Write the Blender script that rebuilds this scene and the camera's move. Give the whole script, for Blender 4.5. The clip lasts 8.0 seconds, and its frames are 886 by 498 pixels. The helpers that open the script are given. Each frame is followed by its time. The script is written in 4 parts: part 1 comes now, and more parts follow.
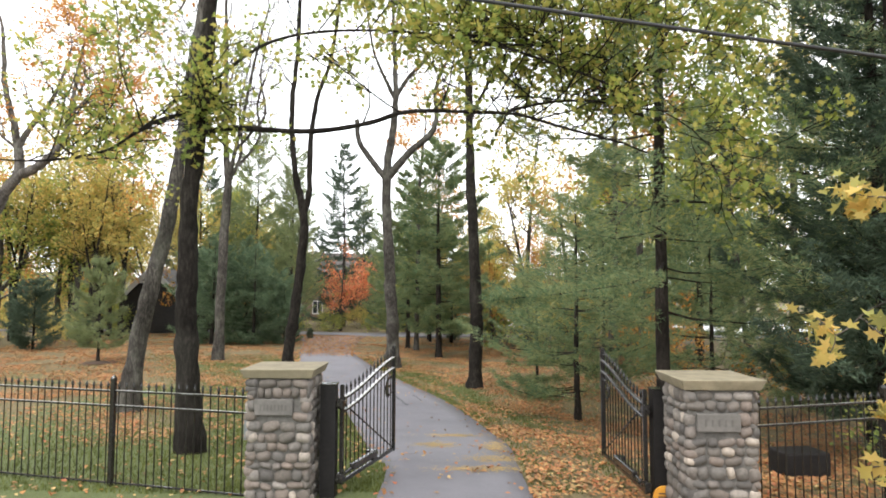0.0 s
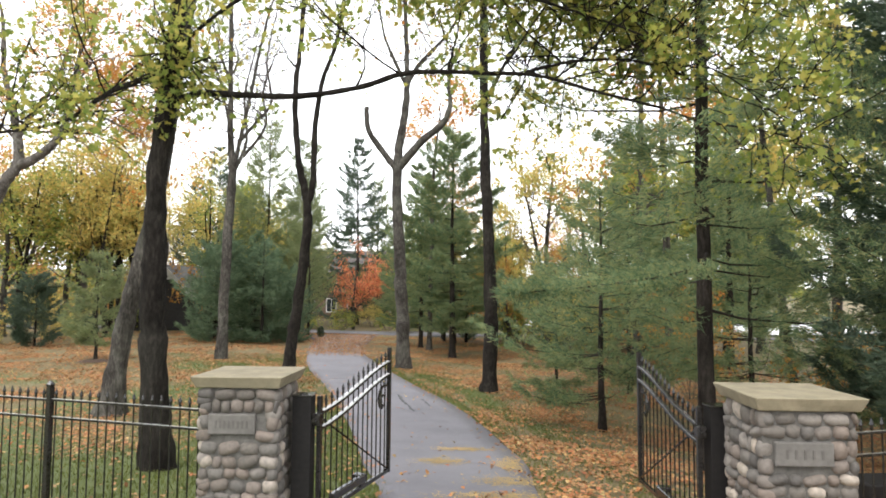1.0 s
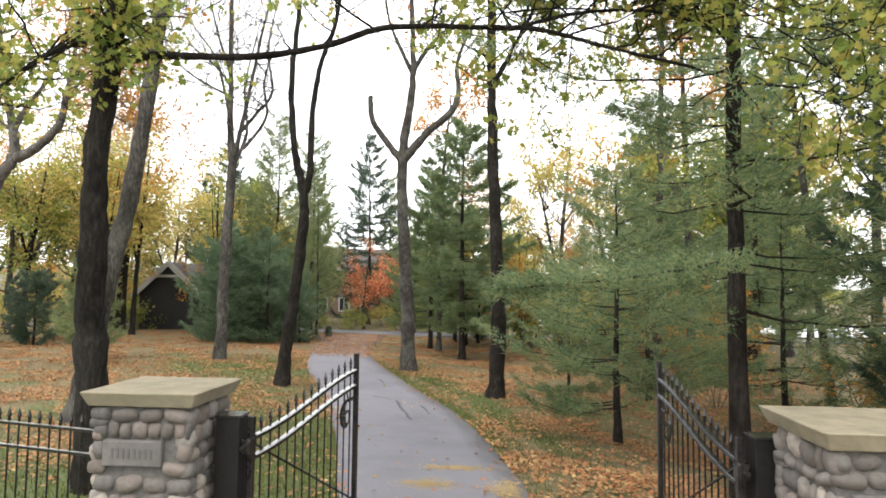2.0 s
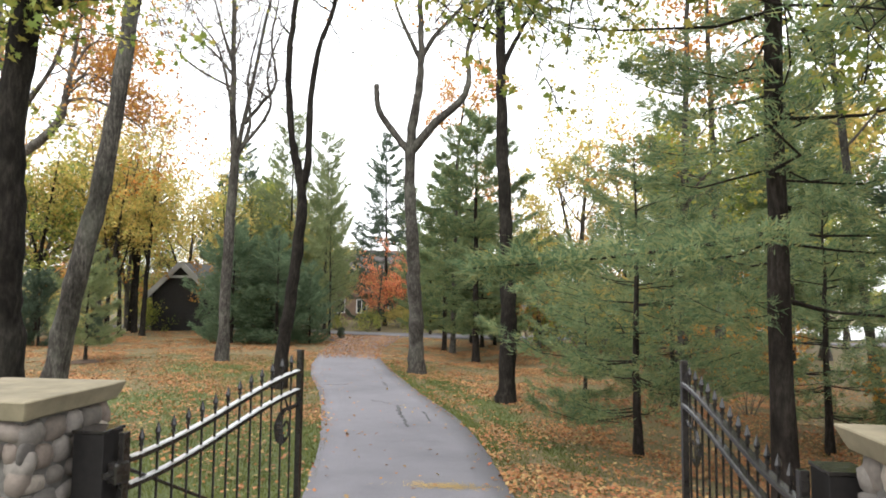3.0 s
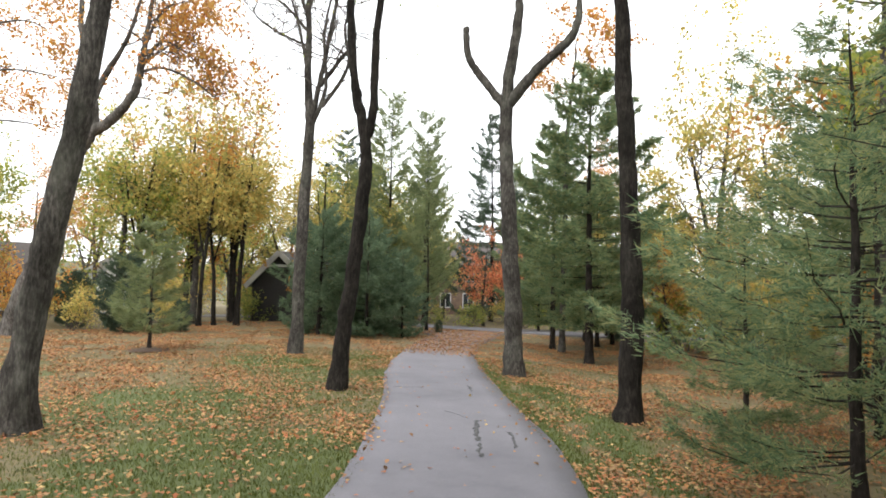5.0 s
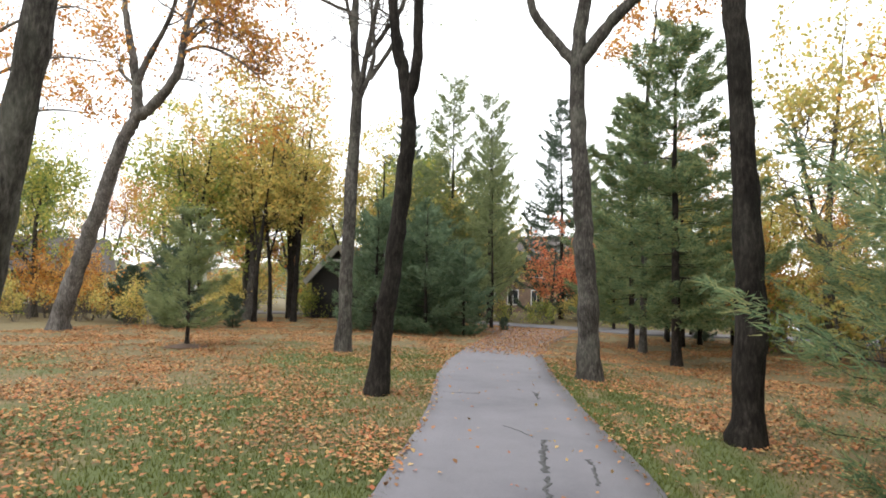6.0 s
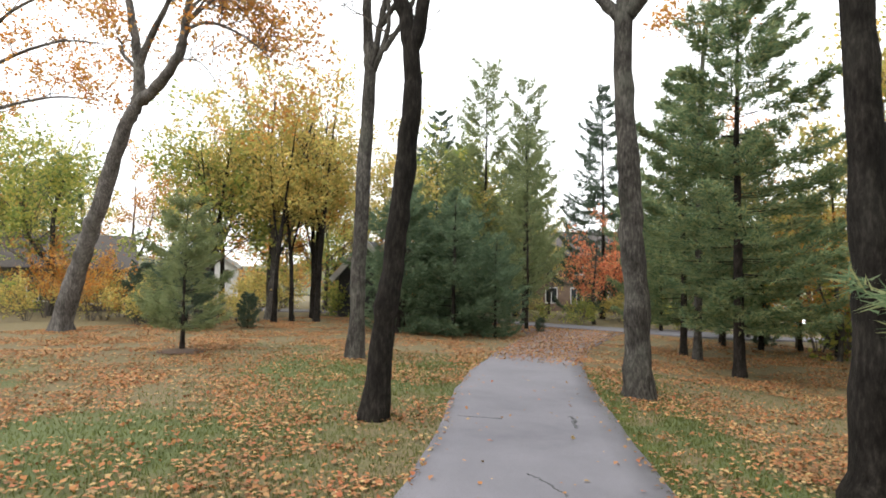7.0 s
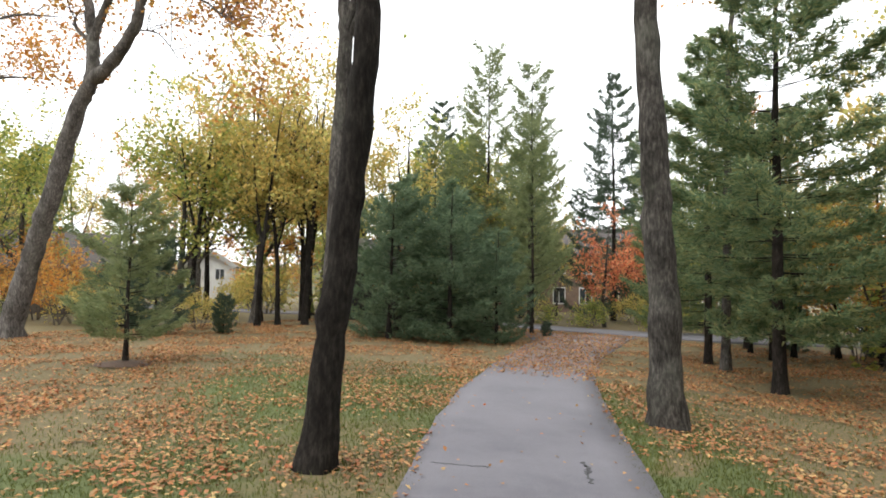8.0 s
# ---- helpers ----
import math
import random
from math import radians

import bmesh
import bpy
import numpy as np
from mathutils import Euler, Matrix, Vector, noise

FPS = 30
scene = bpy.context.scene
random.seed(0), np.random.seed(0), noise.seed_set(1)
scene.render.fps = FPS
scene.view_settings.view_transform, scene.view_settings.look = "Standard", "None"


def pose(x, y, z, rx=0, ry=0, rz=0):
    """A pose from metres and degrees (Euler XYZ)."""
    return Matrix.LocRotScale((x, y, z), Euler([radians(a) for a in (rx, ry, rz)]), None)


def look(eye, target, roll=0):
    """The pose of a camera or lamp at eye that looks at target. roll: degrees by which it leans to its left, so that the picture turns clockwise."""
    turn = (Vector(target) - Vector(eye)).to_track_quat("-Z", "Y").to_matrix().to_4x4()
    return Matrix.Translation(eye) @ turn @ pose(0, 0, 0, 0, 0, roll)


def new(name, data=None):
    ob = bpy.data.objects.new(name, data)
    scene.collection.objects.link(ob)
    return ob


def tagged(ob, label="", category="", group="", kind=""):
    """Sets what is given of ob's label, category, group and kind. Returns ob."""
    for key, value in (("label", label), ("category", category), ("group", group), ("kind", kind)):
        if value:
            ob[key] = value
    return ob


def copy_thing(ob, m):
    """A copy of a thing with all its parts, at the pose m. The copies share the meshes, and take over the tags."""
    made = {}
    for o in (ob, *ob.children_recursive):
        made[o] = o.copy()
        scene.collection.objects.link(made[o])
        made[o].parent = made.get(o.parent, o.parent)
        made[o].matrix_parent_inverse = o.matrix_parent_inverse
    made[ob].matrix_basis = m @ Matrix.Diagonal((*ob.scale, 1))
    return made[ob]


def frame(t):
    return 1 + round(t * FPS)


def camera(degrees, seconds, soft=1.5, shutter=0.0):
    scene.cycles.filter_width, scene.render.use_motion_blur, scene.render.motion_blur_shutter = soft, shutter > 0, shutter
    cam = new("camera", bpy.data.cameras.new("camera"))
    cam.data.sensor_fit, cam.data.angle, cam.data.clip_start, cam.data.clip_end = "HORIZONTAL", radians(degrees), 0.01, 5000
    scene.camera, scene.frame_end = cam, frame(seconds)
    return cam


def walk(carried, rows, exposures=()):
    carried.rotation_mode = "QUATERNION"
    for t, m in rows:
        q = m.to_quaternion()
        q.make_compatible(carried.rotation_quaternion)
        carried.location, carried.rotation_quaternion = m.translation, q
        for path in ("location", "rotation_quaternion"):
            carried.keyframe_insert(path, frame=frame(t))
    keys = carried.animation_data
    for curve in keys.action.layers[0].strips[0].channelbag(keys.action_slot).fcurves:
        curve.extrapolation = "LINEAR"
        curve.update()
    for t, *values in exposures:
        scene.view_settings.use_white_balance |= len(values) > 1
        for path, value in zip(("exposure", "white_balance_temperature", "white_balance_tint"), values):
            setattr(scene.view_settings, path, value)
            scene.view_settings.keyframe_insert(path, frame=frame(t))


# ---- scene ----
cam = camera(70.0, 8.0, soft=1.8)
PATH = [
    (0, (-0.192, -0.102, 2.056), (-0.227, 1.893, 2.192), 0.1),
    (0.6, (-0.127, 0.828, 2.001), (-0.192, 2.823, 2.138), 0.4),
    (1, (-0.057, 1.531, 1.961), (-0.146, 3.525, 2.094), 0.4),
    (1.5, (0.111, 2.264, 1.954), (-0.004, 4.256, 2.086), 0.4),
    (1.7, (0.198, 2.557, 1.94), (0.07, 4.549, 2.071), 0.5),
    (2.8, (0.638, 4.256, 1.766), (0.442, 6.241, 1.905), 0.6),
    (3.2, (0.809, 4.819, 1.669), (0.567, 6.799, 1.81), 0.6),
    (3.5, (0.875, 5.321, 1.621), (0.59, 7.296, 1.757), 0.8),
    (3.8, (0.913, 5.941, 1.536), (0.582, 7.908, 1.674), 0.7),
    (4, (0.932, 6.379, 1.493), (0.564, 8.341, 1.628), 0.9),
    (5.5, (0.298, 10.558, 1.13), (-0.375, 12.437, 1.257), 1.1),
    (6, (-0.001, 11.874, 1.007), (-0.773, 13.715, 1.128), 1.1),
    (6.5, (-0.298, 13.201, 1.013), (-1.141, 15.011, 1.127), 1.2),
    (7, (-0.619, 14.536, 1.05), (-1.503, 16.326, 1.16), 1.1),
    (7.5, (-1.037, 15.979, 1.01), (-1.94, 17.761, 1.123), 1.1),
    (8, (-1.418, 17.357, 1.081), (-2.324, 19.137, 1.19), 1.0),
]
walk(cam, [(t, look(eye, target, roll)) for t, eye, target, roll in PATH], [(0, 0.54), (1.7, 0.54), (4, 0.46), (6, 0.35), (8, 0.31)])

# ---- light: a bright overcast sky ----
world = bpy.data.worlds.new("overcast_sky")
scene.world = world
world.use_nodes = True
wn, wl = world.node_tree.nodes, world.node_tree.links
bg = wn["Background"]
sky = wn.new("ShaderNodeTexSky")
sky.sky_type, sky.sun_disc = "NISHITA", False
sky.sun_elevation, sky.sun_rotation = radians(38), radians(200)
veil = wn.new("ShaderNodeMix")
veil.data_type = "RGBA"
veil.inputs["Factor"].default_value = 0.96
veil.inputs["B"].default_value = (9.6, 9.75, 10.0, 1)
wl.new(sky.outputs["Color"], veil.inputs["A"])
wl.new(veil.outputs["Result"], bg.inputs["Color"])
bg.inputs["Strength"].default_value = 0.19
sun = new("sun", bpy.data.lights.new("sun", "SUN"))
sun.data.energy, sun.data.angle, sun.data.color = 1.5, radians(25), (1.0, 0.97, 0.92)
sun.matrix_world = look((0, 0, 40), (12, 28, 0))


# ---- materials ----
def material(name):
    m = bpy.data.materials.new(name)
    m.use_nodes = True
    n = m.node_tree.nodes
    return m, n, m.node_tree.links, n["Principled BSDF"]


def ramp(n, stops):
    r = n.new("ShaderNodeValToRGB")
    e = r.color_ramp.elements
    while len(e) < len(stops):
        e.new(0.5)
    for el, (p, c) in zip(e, stops):
        el.position, el.color = p, (*c, 1)
    return r


def noise_tex(n, links, scale, detail=6, stretch=(1, 1, 1), rough=0.6):
    c = n.new("ShaderNodeNewGeometry")
    mp = n.new("ShaderNodeMapping")
    mp.inputs["Scale"].default_value = stretch
    t = n.new("ShaderNodeTexNoise")
    t.inputs["Scale"].default_value, t.inputs["Detail"].default_value = scale, detail
    t.inputs["Roughness"].default_value = rough
    links.new(c.outputs["Position"], mp.inputs["Vector"])
    links.new(mp.outputs["Vector"], t.inputs["Vector"])
    return t


def bump(n, links, p, tex, strength, dist=0.02):
    b = n.new("ShaderNodeBump")
    b.inputs["Strength"].default_value, b.inputs["Distance"].default_value = strength, dist
    links.new(tex.outputs[0], b.inputs["Height"])
    links.new(b.outputs["Normal"], p.inputs["Normal"])


def mixed(n, links, a, b, fac, mode="MIX"):
    m = n.new("ShaderNodeMix")
    m.data_type, m.blend_type = "RGBA", mode
    if isinstance(fac, float):
        m.inputs["Factor"].default_value = fac
    else:
        links.new(fac, m.inputs["Factor"])
    for key, v in (("A", a), ("B", b)):
        if isinstance(v, tuple):
            m.inputs[key].default_value = (*v, 1)
        else:
            links.new(v, m.inputs[key])
    return m.outputs["Result"]


def simple(name, dark, light, scale=8.0, rough=0.8, metal=0.0, relief=0.2, stretch=(1, 1, 1), dist=0.01, shine=0.5):
    m, n, l, p = material(name)
    t = noise_tex(n, l, scale, 8, stretch)
    r = ramp(n, [(0.3, dark), (0.7, light)])
    l.new(t.outputs[0], r.inputs[0])
    big = noise_tex(n, l, scale * 0.13, 3)
    r2 = ramp(n, [(0.3, (0.78, 0.78, 0.78)), (0.7, (1.1, 1.1, 1.1))])
    l.new(big.outputs[0], r2.inputs[0])
    l.new(mixed(n, l, r.outputs[0], r2.outputs[0], 1.0, "MULTIPLY"), p.inputs["Base Color"])
    p.inputs["Roughness"].default_value, p.inputs["Metallic"].default_value = rough, metal
    p.inputs["Specular IOR Level"].default_value = shine
    if relief:
        bump(n, l, p, t, relief, dist)
    return m


def bark(name, dark, light, moss=0.25):
    m, n, l, p = material(name)
    ridges = noise_tex(n, l, 9, 9, (2.2, 2.2, 0.6), 0.72)
    r = ramp(n, [(0.34, dark), (0.5, tuple((a + b) * 0.4 for a, b in zip(dark, light))), (0.66, light)])
    l.new(ridges.outputs[0], r.inputs[0])
    big = noise_tex(n, l, 1.3, 6, (1, 1, 0.55), 0.65)
    mask = ramp(n, [(0.5, (0, 0, 0)), (0.72, (moss, moss, moss))])
    l.new(big.outputs[0], mask.inputs[0])
    blot = noise_tex(n, l, 2.6, 5, (1, 1, 0.7), 0.6)
    dim = ramp(n, [(0.36, (0.5, 0.49, 0.48)), (0.6, (1.1, 1.1, 1.1))])
    l.new(blot.outputs[0], dim.inputs[0])
    coat = mixed(n, l, r.outputs[0], (0.14, 0.145, 0.115), mask.outputs[0])
    l.new(mixed(n, l, coat, dim.outputs[0], 1.0, "MULTIPLY"), p.inputs["Base Color"])
    p.inputs["Roughness"].default_value, p.inputs["Specular IOR Level"].default_value = 0.95, 0.12
    bump(n, l, p, ridges, 0.8, 0.05)
    return m


def foliage(name, colours, through_light=0.35, rough=0.6):
    """Leaves: a colour of its own for each leaf, and some light that shines through."""
    m, n, l, p = material(name)
    g = n.new("ShaderNodeNewGeometry")
    k = len(colours)
    r = ramp(n, [((i + 0.5) / k, c) for i, c in enumerate(colours)])
    l.new(g.outputs["Random Per Island"], r.inputs[0])
    big = noise_tex(n, l, 0.8, 2)
    r2 = ramp(n, [(0.3, (0.72, 0.74, 0.7)), (0.7, (1.15, 1.12, 1.1))])
    l.new(big.outputs[0], r2.inputs[0])
    col = mixed(n, l, r.outputs[0], r2.outputs[0], 1.0, "MULTIPLY")
    l.new(col, p.inputs["Base Color"])
    p.inputs["Roughness"].default_value = rough
    p.inputs["Specular IOR Level"].default_value = 0.25
    t = n.new("ShaderNodeBsdfTranslucent")
    l.new(col, t.inputs["Color"])
    mx = n.new("ShaderNodeMixShader")
    mx.inputs[0].default_value = through_light
    l.new(p.outputs[0], mx.inputs[1])
    l.new(t.outputs[0], mx.inputs[2])
    l.new(mx.outputs[0], n["Material Output"].inputs["Surface"])
    return m


M_BARK = bark("grey_brown_bark", (0.022, 0.02, 0.018), (0.152, 0.138, 0.121), 0.5)
# grey oak bark, lightened so that its colour holds the distance haze
M_BARK_HAZED = bark("hazed_grey_oak_bark", (0.055, 0.05, 0.045), (0.242, 0.22, 0.201), 0.4)
M_BARK_DARK = bark("dark_bark", (0.009, 0.007, 0.006), (0.044, 0.038, 0.032), 0.07)
M_BARK_PINE = bark("pine_bark", (0.015, 0.012, 0.01), (0.06, 0.05, 0.043), 0.1)
M_TWIG = simple("twig_bark", (0.06, 0.05, 0.042), (0.14, 0.12, 0.1), 20, 0.9, relief=0)
M_PINE = foliage("pine_needles", [(0.122, 0.192, 0.103), (0.184, 0.267, 0.142), (0.255, 0.33, 0.181), (0.377, 0.383, 0.181)], 0.68)
M_PINE_BLUE = foliage("bluish_pine_needles", [(0.174, 0.226, 0.111), (0.246, 0.297, 0.147), (0.324, 0.348, 0.177)], 0.6)
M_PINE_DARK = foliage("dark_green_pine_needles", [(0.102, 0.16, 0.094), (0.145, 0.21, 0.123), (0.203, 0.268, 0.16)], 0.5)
M_SPRUCE = foliage("dark_spruce_needles", [(0.065, 0.1, 0.07), (0.09, 0.135, 0.09), (0.125, 0.165, 0.11)], 0.45)
M_LEAF_GREEN = foliage("yellow_green_maple_leaves", [(0.187, 0.253, 0.06), (0.286, 0.341, 0.08), (0.396, 0.407, 0.1), (0.506, 0.44, 0.12)], 0.55)
M_LEAF_GOLD = foliage("golden_leaves", [(0.376, 0.354, 0.119), (0.601, 0.476, 0.154), (0.777, 0.549, 0.19), (0.527, 0.513, 0.178)], 0.72)
M_LEAF_ORANGE = foliage("orange_leaves", [(0.5, 0.2, 0.05), (0.64, 0.3, 0.07), (0.66, 0.41, 0.11), (0.5, 0.28, 0.09)], 0.5)
M_LEAF_RED = foliage("red_maple_leaves", [(0.632, 0.196, 0.103), (0.784, 0.299, 0.155), (0.784, 0.391, 0.197)], 0.45)
M_LEAF_OLIVE = foliage("olive_green_leaves", [(0.197, 0.259, 0.081), (0.296, 0.37, 0.105), (0.431, 0.456, 0.123), (0.567, 0.505, 0.136)], 0.6)
M_LITTER = foliage("fallen_leaves", [(0.199, 0.108, 0.055), (0.4, 0.164, 0.064), (0.451, 0.226, 0.087), (0.294, 0.192, 0.099), (0.526, 0.373, 0.165), (0.421, 0.13, 0.064), (0.347, 0.192, 0.095)], 0.15, 0.75)
M_GRASS = foliage("grass_blades", [(0.08, 0.102, 0.022), (0.114, 0.139, 0.03), (0.16, 0.172, 0.045)], 0.35)
M_IRON = simple("black_painted_iron", (0.012, 0.011, 0.011), (0.03, 0.027, 0.024), 30, 0.14, 0.0, 0.02, dist=0.001)
M_IRON_DULL = simple("dull_black_steel", (0.012, 0.011, 0.011), (0.02, 0.018, 0.017), 20, 0.6, 0.0, 0.08, dist=0.002, shine=0.15)
# pale metal that paints the sky's sheen onto the rail tops
M_RAIL_SHEEN = simple("pale_rail_sheen", (0.55, 0.55, 0.56), (0.75, 0.75, 0.76), 30, 0.38, 1.0, 0.03, dist=0.001)
M_CAP = simple("tan_limestone", (0.171, 0.146, 0.095), (0.27, 0.23, 0.153), 7, 0.85, relief=0.25)
M_MORTAR = simple("grey_mortar", (0.076, 0.071, 0.064), (0.136, 0.126, 0.113), 18, 0.95, relief=0.5)
M_PLAQUE = simple("carved_grey_stone_plaque", (0.099, 0.091, 0.082), (0.152, 0.14, 0.128), 12, 0.9, relief=0.25)
M_CARVED = simple("carved_letter_shadow", (0.085, 0.078, 0.07), (0.12, 0.11, 0.1), 12, 0.95, relief=0)
M_GREYBOX = simple("grey_painted_steel", (0.15, 0.165, 0.17), (0.21, 0.225, 0.23), 10, 0.5, relief=0.05)
M_ORANGE = simple("orange_reflector_plastic", (0.55, 0.24, 0.03), (0.68, 0.33, 0.05), 14, 0.35, relief=0)
M_CABLE = simple("black_cable", (0.015, 0.015, 0.015), (0.03, 0.03, 0.03), 20, 0.6, relief=0)
M_WOOD_DARK = simple("dark_stained_siding", (0.012, 0.011, 0.011), (0.03, 0.028, 0.027), 6, 0.8, stretch=(0.6, 0.66, 4.32))
M_ROOF = simple("weathered_grey_shingles", (0.1, 0.1, 0.1), (0.2, 0.195, 0.19), 9, 0.9, stretch=(1, 1, 5))
M_ROOF_BROWN = simple("dark_brown_shingles", (0.045, 0.038, 0.034), (0.1, 0.086, 0.077), 9, 0.9, stretch=(1, 1, 5))
M_TRIM = simple("pale_grey_trim", (0.4, 0.4, 0.39), (0.52, 0.52, 0.5), 6, 0.7, relief=0)
M_BRICK = simple("brown_brick_wall", (0.122, 0.08, 0.06), (0.216, 0.152, 0.111), 16, 0.9)
M_STUCCO = simple("brown_grey_house_wall", (0.1, 0.085, 0.075), (0.17, 0.15, 0.13), 8, 0.9)
M_WHITE = simple("white_siding", (0.6, 0.6, 0.59), (0.75, 0.75, 0.74), 5, 0.8, stretch=(1, 1, 8))
M_GLASS = simple("dark_window_glass", (0.02, 0.024, 0.028), (0.04, 0.046, 0.05), 3, 0.06, relief=0)
M_WATER = simple("still_water", (0.05, 0.06, 0.06), (0.07, 0.08, 0.08), 2, 0.04, relief=0.05)


def stone_material():
    m, n, l, p = material("fieldstone")
    o = n.new("ShaderNodeObjectInfo")
    r = ramp(n, [(0.0, (0.074, 0.067, 0.061)), (0.25, (0.135, 0.123, 0.111)), (0.5, (0.180, 0.143, 0.119)), (0.7, (0.102, 0.089, 0.077)), (0.88, (0.205, 0.184, 0.164)), (0.97, (0.344, 0.295, 0.246))])
    l.new(o.outputs["Random"], r.inputs[0])
    t = noise_tex(n, l, 22, 6)
    r2 = ramp(n, [(0.3, (0.7, 0.7, 0.7)), (0.7, (1.15, 1.13, 1.1))])
    l.new(t.outputs[0], r2.inputs[0])
    l.new(mixed(n, l, r.outputs[0], r2.outputs[0], 1.0, "MULTIPLY"), p.inputs["Base Color"])
    p.inputs["Roughness"].default_value = 0.85
    bump(n, l, p, t, 0.3, 0.01)
    return m


M_STONE = stone_material()


def asphalt_material():
    m, n, l, p = material("worn_asphalt")
    grain = noise_tex(n, l, 90, 4)
    r = ramp(n, [(0.3, (0.108, 0.104, 0.116)), (0.7, (0.168, 0.162, 0.18))])
    l.new(grain.outputs[0], r.inputs[0])
    big = noise_tex(n, l, 0.55, 5, rough=0.65)
    r2 = ramp(n, [(0.3, (0.76, 0.76, 0.78)), (0.5, (1, 1, 1)), (0.72, (1.17, 1.16, 1.16))])
    l.new(big.outputs[0], r2.inputs[0])
    l.new(mixed(n, l, r.outputs[0], r2.outputs[0], 1.0, "MULTIPLY"), p.inputs["Base Color"])
    p.inputs["Roughness"].default_value = 0.8
    bump(n, l, p, grain, 0.25, 0.004)
    return m


def ground_material():
    """Lawn with soil and trodden leaf litter, at patch and at blade scale."""
    m, n, l, p = material("lawn_with_leaf_litter")
    fine = noise_tex(n, l, 26, 6, rough=0.7)
    lawn = ramp(n, [(0.3, (0.045, 0.06, 0.017)), (0.5, (0.078, 0.098, 0.028)), (0.7, (0.118, 0.134, 0.042))])
    l.new(fine.outputs[0], lawn.inputs[0])
    fine2 = noise_tex(n, l, 17, 8, rough=0.75)
    litter = ramp(n, [(0.3, (0.062, 0.048, 0.026)), (0.45, (0.116, 0.089, 0.044)), (0.58, (0.185, 0.127, 0.06)), (0.72, (0.28, 0.177, 0.08))])
    l.new(fine2.outputs[0], litter.inputs[0])
    patch = noise_tex(n, l, 0.55, 8, rough=0.7)
    cover = n.new("ShaderNodeAttribute")
    cover.attribute_name = "litter"
    both = n.new("ShaderNodeMath")
    both.operation = "ADD"
    l.new(patch.outputs[0], both.inputs[0])
    l.new(cover.outputs["Fac"], both.inputs[1])
    mask = ramp(n, [(0.78, (0, 0, 0)), (1.1, (0.8, 0.8, 0.8))])
    l.new(both.outputs[0], mask.inputs[0])
    l.new(mixed(n, l, lawn.outputs[0], litter.outputs[0], mask.outputs[0]), p.inputs["Base Color"])
    p.inputs["Roughness"].default_value = 0.95
    bump(n, l, p, fine2, 0.6, 0.03)
    return m


M_ASPHALT = asphalt_material()
M_GROUND = ground_material()
M_TAR = simple("dark_crack_filler", (0.03, 0.03, 0.032), (0.07, 0.07, 0.072), 14, 0.7)


# ---- mesh helpers ----
def mesh_object(name, verts, faces, mat, parent=None, label="", smooth=False):
    """verts (n,3) and faces (m,k) arrays as one mesh object."""
    verts, faces = np.asarray(verts, dtype=np.float32), np.asarray(faces, dtype=np.int32)
    me = bpy.data.meshes.new(name)
    k = faces.shape[1]
    me.vertices.add(len(verts))
    me.vertices.foreach_set("co", verts.ravel())
    me.loops.add(faces.size)
    me.loops.foreach_set("vertex_index", faces.ravel())
    me.polygons.add(len(faces))
    me.polygons.foreach_set("loop_start", np.arange(0, faces.size, k, dtype=np.int32))
    if smooth:
        me.polygons.foreach_set("use_smooth", np.ones(len(faces), dtype=bool))
    me.materials.append(mat)
    me.update(calc_edges=True)
    me.validate()
    ob = new(name, me)
    if parent is not None:
        ob.parent = parent
    if label:
        ob["label"] = label
    return ob


def part(name, bm, mat, parent=None, label="", smooth=False):
    me = bpy.data.meshes.new(name)
    bm.to_mesh(me)
    bm.free()
    if smooth:
        me.polygons.foreach_set("use_smooth", np.ones(len(me.polygons), dtype=bool))
    me.materials.append(mat)
    ob = new(name, me)
    if parent is not None:
        ob.parent = parent
    if label:
        ob["label"] = label
    return ob


def empty(name, place, label, category, group="", kind="", turn=0.0):
    ob = new(name)
    ob.empty_display_size = 0.2
    ob.matrix_world = pose(*place, 0, 0, turn)
    return tagged(ob, label, category, group, kind)


def box(bm, size, at=(0, 0, 0), bevel=0.0, turn=None):
    m = Matrix.Translation(at)
    if turn is not None:
        m = m @ turn
    made = bmesh.ops.create_cube(bm, size=1, matrix=m @ Matrix.Diagonal((*size, 1)))
    if bevel:
        edges = list({e for v in made["verts"] for e in v.link_edges})
        bmesh.ops.bevel(bm, geom=edges, offset=bevel, segments=2, affect="EDGES", profile=0.5)
    return bm


def rod(bm, a, b, r1, r2=None, sides=8):
    a, b = Vector(a), Vector(b)
    d = b - a
    m = Matrix.Translation((a + b) / 2) @ d.to_track_quat("Z", "Y").to_matrix().to_4x4()
    bmesh.ops.create_cone(bm, cap_ends=True, segments=sides, radius1=r1, radius2=r1 if r2 is None else r2, depth=d.length, matrix=m)
    return bm


